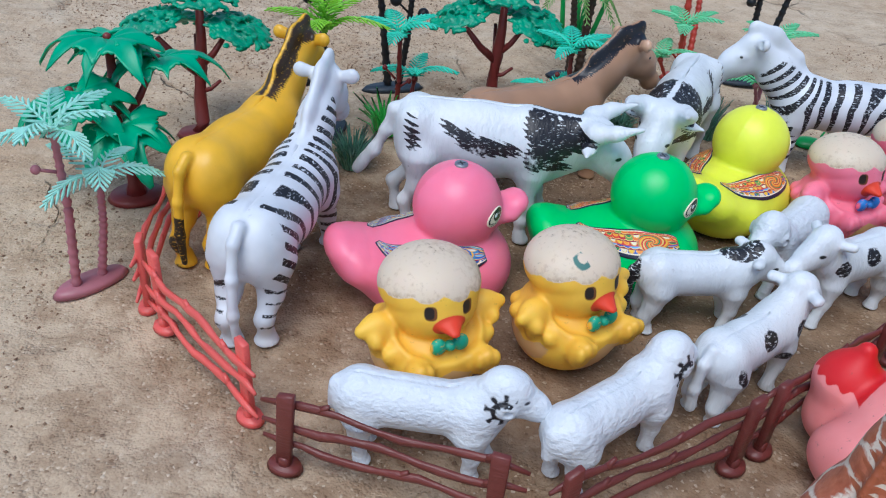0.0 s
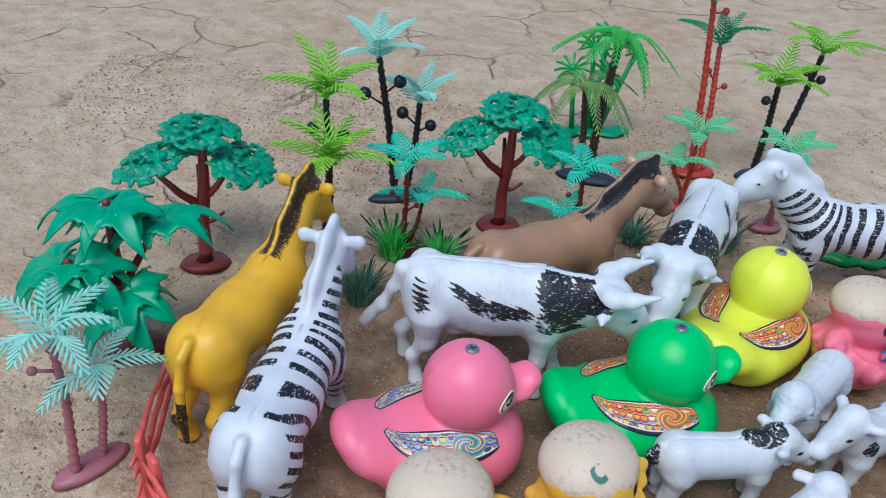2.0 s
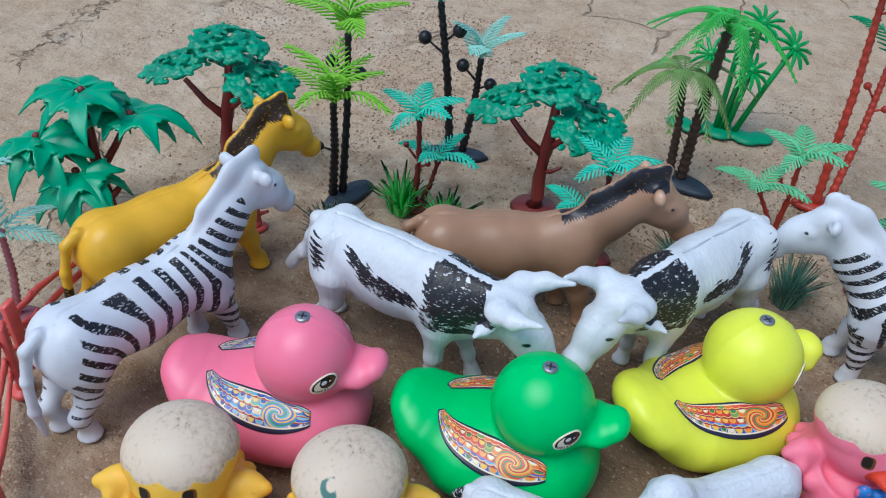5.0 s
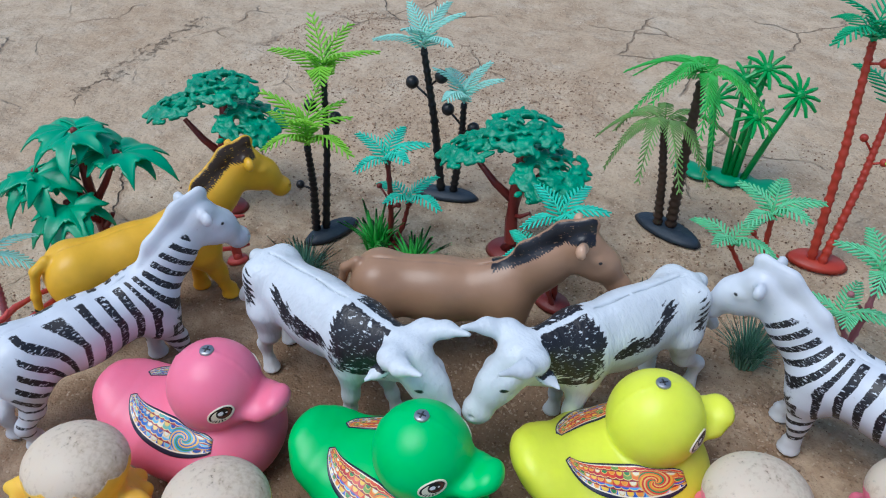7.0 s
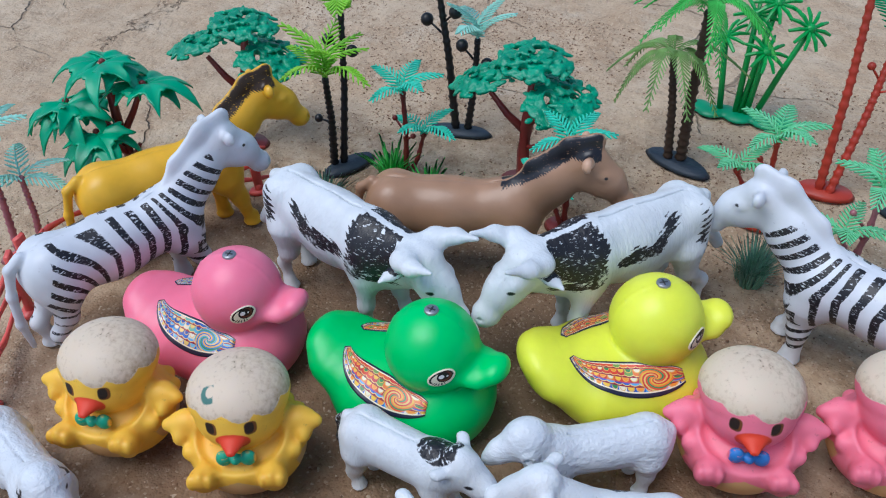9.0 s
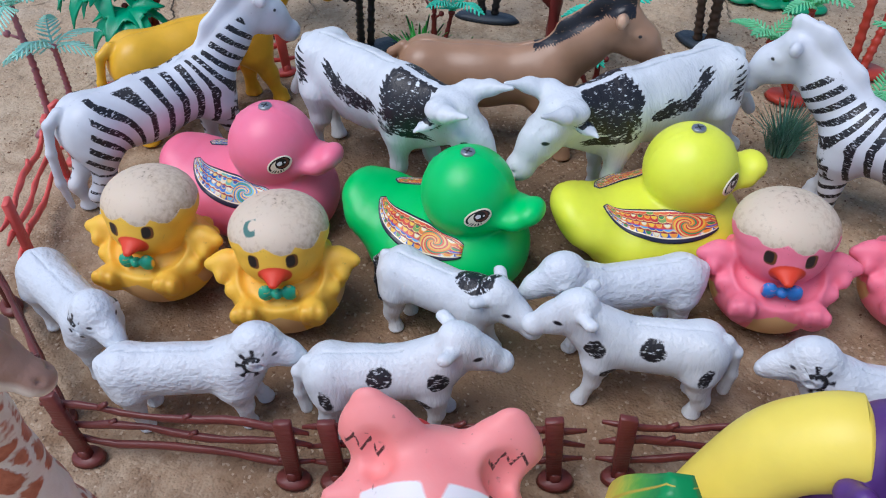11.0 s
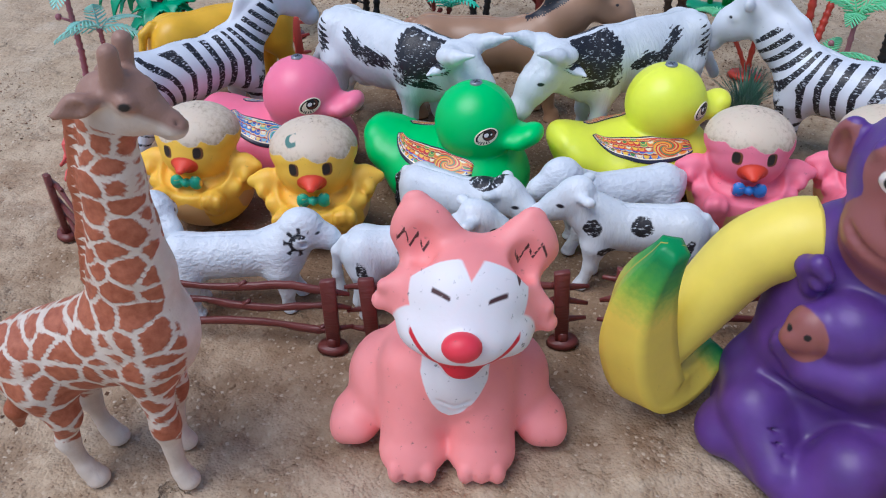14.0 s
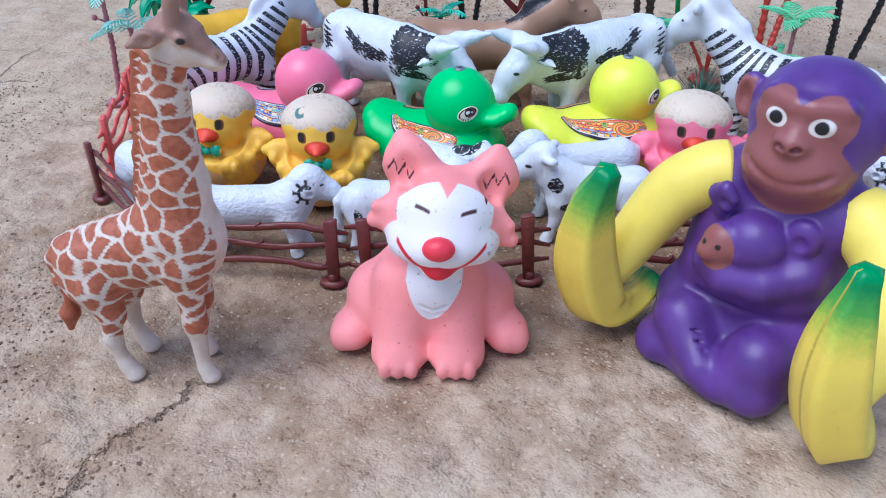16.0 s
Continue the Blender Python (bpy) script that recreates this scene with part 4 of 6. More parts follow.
# ---- hatching chicks ----
def chick_clay():
    c = Clay((-0.040, -0.053, -0.003), (0.044, 0.053, 0.092), 0.0010)
    c.ball((0, 0, 0.0285), (0.0325, 0.0350, 0.0305), 0.004)
    c.ball((0.014, 0, 0.052), (0.0250, 0.0265, 0.0220), 0.003, cut=True)
    c.ball((0.002, 0, 0.0285), (0.0272, 0.0300, 0.0180), 0.006)
    c.ball((-0.001, 0, 0.0590), (0.0256, 0.0262, 0.0240), 0.003)
    c.ball((-0.0050, 0, 0.0670), (0.0278, 0.0294, 0.0200), 0.0008)
    c.chain([(-0.002, 0.025, 0.042), (0.001, 0.0330, 0.0465), (0.003, 0.0420, 0.0475)], [0.0110, 0.0084, 0.0044], 0.005, (0.8, 1, 0.9), both=True)
    c.ball((0.008, 0.036, 0.0425), (0.005, 0.004, 0.005), 0.004, both=True)
    c.ball((0.0300, 0.0200, 0.0315), (0.0062, 0.0078, 0.0095), 0.006, both=True)
    for dy in (-0.0050, 0.0, 0.0050):
        c.ball((0.0345, 0.0200 + dy, 0.0365 - 60 * dy * dy), (0.0034, 0.0028, 0.0050), 0.003, both=True)
    for i in range(5):
        a = radians(62 + 20 * i)
        c.ball((0.0318 * np.cos(a), 0.0346 * np.sin(a), 0.0360), (0.0030, 0.0036, 0.0040), 0.005, both=True)
    c.cone((0.0205, 0, 0.0575), (0.0312, 0, 0.0555), 0.0066, 0.0018, 0.0015, (1, 1.50, 0.95))
    c.ball((0.0264, 0, 0.0445), (0.0036, 0.0030, 0.0030), 0.0008)
    c.ball((0.0255, 0.0068, 0.0445), (0.0036, 0.0046, 0.0052), 0.0008, both=True)
    return c.level()


def cap_mark(x, y, z):
    a = np.arctan2(y, x + 0.003)
    zig = 0.0015 - 0.0034 * np.abs(np.sin(a * 4.5 + 0.6)) + 0.0012 * np.cos(a * 3 + 1)
    return z - 0.0702 - zig + 0.006 * np.clip(-x / 0.03, -0.3, 1) - 0.0010 * wob(x, y, z, 300, 6)


def chick_marks(patchy):
    def shell(x, y, z):
        a = np.arctan2(y, x)
        rim = 0.0265 + 0.0050 * np.abs(((a * 5 / np.pi) % 1.0) * 2 - 1) + 0.006 * np.clip(-x / 0.03, 0, 1)
        foot = np.hypot((np.abs(y) - 0.0215) * 1.0, np.where(x > 0, 0, 1)) - 0.0095
        return np.minimum(np.minimum(rim - z, np.hypot(x, y) - 0.010), foot)

    return {
        "cap": cap_mark, "shell": shell,
        "dirt": lambda x, y, z: np.where(cap_mark(x, y, z) > 0, 0.010 * wob(x, y, z, 90, 31) - 0.0098 + 0.0085 * np.exp(-cap_mark(x, y, z) / 0.0045), -1),
        "speck": lambda x, y, z: np.where(cap_mark(x, y, z) > 0.001, 0.002 * wob(x, y, z, 120, 33) - 0.0130, -1),
        "beak": lambda x, y, z: np.minimum(np.minimum(0.0083 - np.hypot(y * 0.85, (z - 0.0565) * 1.25), x - 0.0215), z - 0.0501),
        "tie": lambda x, y, z: np.minimum(np.minimum(0.0106 - np.abs(y), 0.0048 - np.abs(z - 0.0448)), x - 0.0228),
        "eye": lambda x, y, z: np.minimum(0.0042 - (np.abs((np.abs(y) - 0.0108) * 1.3) ** 3 + np.abs(z - 0.0652) ** 3) ** 0.3333, x - 0.008),
        "pupil": lambda x, y, z: np.minimum(0.0035 - (np.abs((y - np.sign(y) * 0.0108 + 0.0006) * 1.45) ** 3 + np.abs(z - 0.0654) ** 3) ** 0.3333, x - 0.008),
        "chip": lambda x, y, z: np.minimum(0.0014 - np.abs(np.hypot(x - 0.010, y + 0.010) - 0.0042), np.minimum(z - 0.070, np.minimum(x - 0.0065, -0.0085 - y))) if patchy else -1 + 0 * x,
    }


CHICK = chick_clay()


def chick_mat(name, base, tie):
    return plastic(name, base, [("shell", rgb(222, 176, 118), 0.002, 0), ("cap", rgb(222, 203, 178), 0.0022, 0), ("dirt", rgb(176, 146, 112), 0.030, 0, 0.008), ("speck", rgb(70, 56, 44), 0.05, 0, 0.004), ("beak", rgb(228, 66, 34), 0.0006, 0), ("tie", tie, 0.001, 0.1),
                                ("eye", rgb(120, 70, 28), 0.0002, 0), ("pupil", (0.02, 0.012, 0.008), 0.0002, 0), ("chip", rgb(70, 120, 110), 0.001, 0)],
                   0.5, 0.22, grime=0.45, vary=0.1)


YELLOW_CHICK = chick_mat("yellow_chick_rubber", rgb(255, 195, 66), rgb(40, 165, 130))
PINK_CHICK = chick_mat("pink_chick_rubber", rgb(252, 128, 150), rgb(50, 125, 200))
for mat, x, y, heading, chip, label in ((YELLOW_CHICK, 0.0000, 0.3365, -62, False, "yellow rubber chick hatching from an egg, green bow tie"),
                                        (YELLOW_CHICK, 0.0832, 0.3680, -50, True, "yellow rubber chick in eggshell with chipped green cap spot"),
                                        (PINK_CHICK, 0.3125, 0.5470, -62, False, "pink rubber chick hatching from an egg, blue bow tie"),
                                        (PINK_CHICK, 0.3840, 0.5990, -66, False, "pink rubber chick in eggshell, blue tie, beside another")):
    split_figure("chick_toy", CHICK, mat, rest(x, y, heading), chick_marks(chip),
                 [("eggshell_cap", "cap", "dirty cream eggshell cap with a jagged rim"), ("beak", "beak", "small red beak"), ("bow_tie", "tie", "painted bow tie"), ("eye", "eye", "dark oval eye")],
                 label, "toy chick", "chicks in eggshells")

# ---- fox, giraffe and monkey at the front ----
def fox_clay():
    c = Clay((-0.068, -0.070, -0.003), (0.066, 0.066, 0.148), 0.0012)
    b = -0.0035
    c.ball((-0.002, b, 0.034), (0.034, 0.037, 0.034), 0.006)
    for s in (1, -1):
        # haunch, hind paw, foreleg and toes
        c.ball((-0.006, b + s * 0.033, 0.0235), (0.027, 0.0190, 0.0215), 0.008)
        c.cone((-0.006, b + s * 0.014, 0.042), (-0.004, b + s * 0.034, 0.028), 0.0150, 0.0140, 0.008)
        c.ball((0.012, b + s * 0.0470, 0.0115), (0.0170, 0.0135, 0.0120), 0.0060)
        c.ball((0.019, b + s * 0.0540, 0.0095), (0.0075, 0.0062, 0.0085), 0.004)
        c.cone((0.011, b + s * 0.0165, 0.046), (0.027, b + s * 0.0170, 0.014), 0.0170, 0.0165, 0.005)
        c.ball((0.034, b + s * 0.0170, 0.0095), (0.0135, 0.0165, 0.0120), 0.004)
        for dy in (-0.0078, 0.0, 0.0078):
            c.ball((0.0450, b + s * 0.0170 + dy, 0.0068), (0.0038, 0.0040, 0.0062), 0.0025)
        for dy in (-0.0039, 0.0039):
            c.cone((0.049, b + s * 0.0170 + dy, 0.0005), (0.0475, b + s * 0.0170 + dy, 0.0080), 0.0006, 0.0005, 0.0008, cut=True)
    c.cone((0.046, b, 0.000), (0.037, b, 0.032), 0.0016, 0.0008, 0.0030, cut=True)
    c.ball((0.015, 0.001, 0.054), (0.021, 0.0195, 0.023), 0.010)
    for z in (0.0385, 0.0425):
        for s in (1, -1):
            c.cone((0.0350, 0.000, z), (0.0340, s * 0.0075, z + 0.0034), 0.0013, 0.0008, 0.0010, cut=True)
    # the raised tail
    c.chain([(-0.020, -0.004, 0.018), (-0.035, -0.010, 0.022), (-0.039, -0.010, 0.046), (-0.037, -0.009, 0.068)], [0.0130, 0.0175, 0.0165, 0.0050], 0.006)
    # the head, bent forward and tipped to one side
    o = 0.0050
    c.ball((0.010, o + 0.001, 0.0925), (0.0280, 0.0310, 0.0260), 0.008)
    c.cone((0.012, o - 0.024, 0.0920), (0.016, o - 0.0375, 0.0925), 0.0130, 0.0046, 0.007)
    c.cone((0.012, o - 0.026, 0.0990), (0.016, o - 0.0355, 0.1010), 0.0080, 0.0034, 0.005)
    c.cone((0.012, o + 0.024, 0.0865), (0.016, o + 0.0385, 0.0800), 0.0130, 0.0046, 0.007)
    c.cone((0.012, o + 0.027, 0.0930), (0.016, o + 0.0375, 0.0890), 0.0080, 0.0034, 0.005)
    c.ball((0.030, o, 0.0850), (0.0165, 0.0235, 0.0135), 0.008)
    c.ball((0.024, o - 0.019, 0.0850), (0.0120, 0.0110, 0.0100), 0.006)
    c.ball((0.024, o + 0.020, 0.0815), (0.0120, 0.0110, 0.0100), 0.006)
    c.ball((0.036, o - 0.001, 0.0745), (0.0100, 0.0105, 0.0065), 0.0025)
    c.ball((0.0480, o - 0.0005, 0.0935), (0.0068, 0.0088, 0.0066), 0.002)
    for s, tipz in ((1, 0.1210), (-1, 0.1300)):
        e = o + 0.0048
        c.chain([(0.000, e + s * 0.0165, 0.104), (-0.003, e + s * 0.0235, tipz - 0.0110), (-0.006, e + s * 0.0265, tipz + 0.0020)], [0.0160, 0.0128, 0.0048], 0.006, (0.55, 1, 1))
        c.ball((0.0105, e + s * 0.0240, tipz - 0.0100), (0.0075, 0.0085, 0.0120), 0.003, cut=True)
    return c.level()


FO = 0.0050


def fox_white(x, y, z):
    d = y - FO - 0.13 * (z - 0.0855)
    a, z = np.abs(d), z + 0.09 * d - 0.0045
    face = np.maximum(0.0142 - np.hypot(a * 0.95 - 0.0110, (z - 0.0975) * 0.86), 0.0250 - np.hypot(d * 0.77, (z - 0.0800) * 1.35))
    chest = np.minimum(np.minimum(0.0165 * np.sqrt(np.clip((z - 0.0310) / 0.022, 0, 1)) - np.abs(d + 0.001) - 0.0006, 0.076 - z), x - 0.014)
    return np.maximum(np.minimum(face, x - 0.018), chest)


def fox_mouth(x, y, z):
    d = y - FO - 0.13 * (z - 0.0855)
    d, z = np.abs(d), z + 0.07 * d - 0.0050
    smile = 0.0016 + 0.0034 * np.clip(1 - d / 0.010, 0, 1) - np.abs(z - (0.0705 + 22.0 * d * d + 0.04 * d))
    return np.minimum(np.minimum(smile, 0.0245 - d), x - 0.020)


def fox_lines(x, y, z):
    d = y - FO - 0.13 * (z - 0.0855)
    d, z0, z = np.abs(d), z, z + 0.09 * d - 0.0055
    lids = np.minimum(np.minimum(0.0009 - np.abs(z - (0.1012 + 0.10 * (d - 0.0125) - 22 * (d - 0.0125) ** 2)), 0.0042 - np.abs(d - 0.0125)), x - 0.015)
    ear = np.minimum(np.minimum(0.0013 - np.abs(z0 - 0.1105 + 0.13 * (y - FO) - 0.0075 * np.abs(((d * 160) % 1) * 2 - 1) - 0.30 * (d - 0.025)), 0.0075 - np.abs(d - 0.0270)), x + 0.006)
    return np.maximum(lids, ear)


FOX_MAT = plastic("fox_rubber", rgb(255, 152, 148), [("white", rgb(236, 230, 230), 0.0006, 0), ("mouth", rgb(214, 36, 52), 0.0003, 0), ("lines", (0.07, 0.02, 0.02), 0.0001, 0),
                                                    ("nose", rgb(232, 60, 76), 0.0002, 0), ("speck", rgb(70, 60, 60), 0.05, 0, 0.003), ("brush", rgb(222, 30, 36), 0.001, 0)], 0.46, 0.18, grime=0.6, vary=0.06)
figure("fox_toy", fox_clay(), FOX_MAT, rest(0.260, 0.288, -54.5), None,
       {"white": fox_white, "mouth": fox_mouth, "speck": lambda x, y, z: np.where(fox_white(x, y, z) > 0, -0.0113 + 0.0020 * wob(x, y, z, 90, 7), -0.0130), "lines": fox_lines, "nose": lambda x, y, z: np.minimum(0.0092 - np.sqrt((x - 0.0500) ** 2 + 0.9 * (y - FO) ** 2 + 1.3 * (z - 0.0935) ** 2), x - 0.0440),
        "brush": lambda x, y, z: np.minimum(-0.0215 - x, z - 0.0500 - 0.0015 * np.cos(np.arctan2(y + 0.010, x + 0.039) * 13))},
       "sitting coral pink rubber fox toy with white laughing face", "toy animal")


def giraffe_clay():
    c = Clay((-0.050, -0.034, -0.003), (0.104, 0.034, 0.230), 0.0012)
    c.cone((-0.010, 0, 0.0735), (0.040, 0, 0.0890), 0.0215, 0.0245, 0.010, (1, 0.82, 1))
    c.ball((0.049, 0, 0.090), (0.0165, 0.016, 0.024), 0.010)
    c.chain([(0.042, 0, 0.098), (0.047, 0, 0.124), (0.0490, 0, 0.147), (0.0505, 0, 0.168), (0.0550, 0, 0.192)], [0.0215, 0.0160, 0.0122, 0.0106, 0.0106], 0.008, (1, 0.80, 1))
    c.chain([(0.058, 0, 0.2010), (0.068, 0, 0.1980), (0.0780, 0, 0.1920)], [0.0106, 0.0082, 0.0050], 0.006, (1, 0.84, 1))
    c.ball((0.0798, 0, 0.1902), (0.0054, 0.0054, 0.0048), 0.003)
    c.cone((0.075, 0.0055, 0.1878), (0.0845, 0.0028, 0.1873), 0.0006, 0.0005, 0.0008, both=True, cut=True)
    c.ball((0.0680, 0.0085, 0.2030), (0.0042, 0.0032, 0.0036), 0.003, both=True)
    c.ball((0.0828, 0.0028, 0.1930), (0.0016, 0.0012, 0.0010), 0.0008, both=True, cut=True)
    c.cone((0.0640, 0.005, 0.209), (0.0660, 0.0062, 0.2205), 0.0042, 0.0036, 0.003, both=True)
    c.chain([(0.0600, 0.0085, 0.2050), (0.0540, 0.0140, 0.2050), (0.0475, 0.0180, 0.2030)], [0.0030, 0.0048, 0.0018], 0.003, (1, 0.8, 0.8), both=True)
    c.ball((0.0540, 0.0185, 0.2050), (0.0048, 0.0022, 0.0028), 0.002, turn=-35, both=True, cut=True)
    c.cone((0.069, 0, 0.2085), (0.073, 0, 0.2060), 0.004, 0.003, 0.004)
    c.chain([(0.0270, 0, 0.118), (0.0330, 0, 0.140), (0.0375, 0, 0.165), (0.0430, 0, 0.196)], [0.0040, 0.0046, 0.0046, 0.0038], 0.002, (1, 0.45, 1))
    c.ball((-0.008, 0.010, 0.068), (0.016, 0.010, 0.020), 0.008, both=True)
    c.chain([(-0.006, 0.0120, 0.064), (0.000, 0.0130, 0.046), (-0.0040, 0.0130, 0.030), (-0.001, 0.0130, 0.008)], [0.0118, 0.0062, 0.0044, 0.0040], 0.006, both=True)
    c.chain([(0.046, -0.0110, 0.078), (0.0465, -0.0120, 0.046), (0.0465, -0.0125, 0.040), (0.0460, -0.0125, 0.008)], [0.0115, 0.0054, 0.0054, 0.0038], 0.006)
    c.chain([(0.046, 0.0110, 0.078), (0.0430, 0.0120, 0.046), (0.0415, 0.0120, 0.040), (0.0370, 0.0115, 0.008)], [0.0115, 0.0054, 0.0054, 0.0038], 0.006)
    c.cone((0.0030, 0.0130, 0.002), (0.000, 0.0130, 0.010), 0.0060, 0.0043, 0.003, both=True)
    c.cone((0.0490, -0.0125, 0.002), (0.047, -0.0125, 0.010), 0.0058, 0.0041, 0.003)
    c.cone((0.0400, 0.0115, 0.002), (0.038, 0.0115, 0.010), 0.0058, 0.0041, 0.003)
    c.chain([(-0.026, 0, 0.084), (-0.034, 0, 0.074), (-0.034, 0, 0.058), (-0.031, 0, 0.048)], [0.0042, 0.0030, 0.0026, 0.0026], 0.004)
    c.chain([(-0.0310, 0, 0.046), (-0.0335, 0, 0.036), (-0.0360, 0, 0.025)], [0.0030, 0.0056, 0.0022], 0.002)
    return c.level()


def giraffe_mat():
    mat, nt, sh = nodes_of("giraffe_paint")
    co = nt.nodes.new("ShaderNodeTexCoord").outputs["Object"]
    at = nt.nodes.new("ShaderNodeAttribute")
    at.attribute_name = "hide"
    patchy = ramp(nt, sums(nt, "ADD", at.outputs["Fac"], sums(nt, "MULTIPLY", sums(nt, "SUBTRACT", noise_of(nt, co, 420, 3), 0.5), 0.0012)), -0.0003, 0.0003)
    cream = mixed(nt, ramp(nt, noise_of(nt, co, 60), 0.3, 0.7), rgb(204, 184, 164), rgb(228, 214, 198))
    brown = mixed(nt, ramp(nt, noise_of(nt, co, 260, 3), 0.3, 0.75), rgb(154, 78, 50), rgb(190, 112, 80))
    col = mixed(nt, patchy, cream, brown)
    for mark, colour in (("mane", rgb(158, 84, 52)), ("crown", rgb(160, 122, 104)), ("eye", (0.02, 0.015, 0.012))):
        at = nt.nodes.new("ShaderNodeAttribute")
        at.attribute_name = mark
        col = mixed(nt, ramp(nt, at.outputs["Fac"], -0.0015 if mark == "crown" else -0.0004, 0.0015 if mark == "crown" else 0.0004), col, colour)
    nt.links.new(col, sh.inputs["Base Color"])
    sh.inputs["Roughness"].default_value = 0.5
    a = bumped(nt, sh, noise_of(nt, co, 330, 3), 0.3, 0.0014)
    bumped(nt, sh, patchy, 0.35, 0.0008, a)
    return mat


def hide(x, y, z):
    """Close brown cells with narrow pale lanes; they end half-way down the legs and at the cheeks."""
    r = np.random.RandomState(5)
    near, second = np.full(len(x), 9.0), np.full(len(x), 9.0)
    x0, z0 = x, z
    x, z = x + 0.0018 * wob(x, y, z, 260, 21), z + 0.0018 * wob(x, y, z, 260, 22)
    for i in range(14):
        for k in range(20):
            for side in (0.011, -0.011):
                qx = -0.040 + 0.0125 * (i + 0.5 * (k % 2)) + r.uniform(-0.0046, 0.0046)
                qz = 0.022 + 0.0098 * k + r.uniform(-0.0038, 0.0038)
                d = np.sqrt((x - qx) ** 2 + (0.75 * (y - side)) ** 2 + (1.12 * (z - qz)) ** 2)
                second = np.minimum(second, np.maximum(d, near))
                near = np.minimum(near, d)
    lane = (second - near) * 0.5 - 0.00085 + 0.0003 * np.cos(2 * np.pi * (z + 0.5 * x) / 0.0024)
    x, z = x0, z0
    chest = np.hypot(np.maximum(0.064 - x, 0), y * 0.7) + np.maximum(z - 0.135, 0) - 0.006
    return np.minimum(np.minimum(lane, chest), np.minimum(z - 0.034 - 0.005 * wob(x, y, z, 150, 2), 0.194 - z - 0.50 * (x - 0.055)))


figure("giraffe_toy", giraffe_clay(), giraffe_mat(), rest(0.133, 0.1565, 34.0), None,
       {"hide": hide,
        "mane": lambda x, y, z: np.maximum(np.minimum(np.minimum(0.0052 - np.abs(y), np.minimum(z - 0.116, 0.197 - z)), 0.0455 - x - 0.22 * (0.20 - z)) + 0.0030 * np.cos(2 * np.pi * z / 0.0042) - 0.0002, np.minimum(0.049 - z, -0.026 - x)),
        "crown": lambda x, y, z: np.maximum(z - 0.2035 + 0.70 * np.maximum(x - 0.064, 0), np.minimum(np.minimum(np.abs(y) - 0.0105, z - 0.197), 0.066 - x)) + 0.0005 * wob(x, y, z, 200, 3),
        "eye": lambda x, y, z: 0.0018 - np.sqrt(0.6 * (x - 0.0690) ** 2 + 0.3 * (np.abs(y) - 0.0115) ** 2 + 1.3 * (z - 0.2030) ** 2)},
       "tall giraffe toy with cream hide, reddish brown patches and mane", "toy animal")


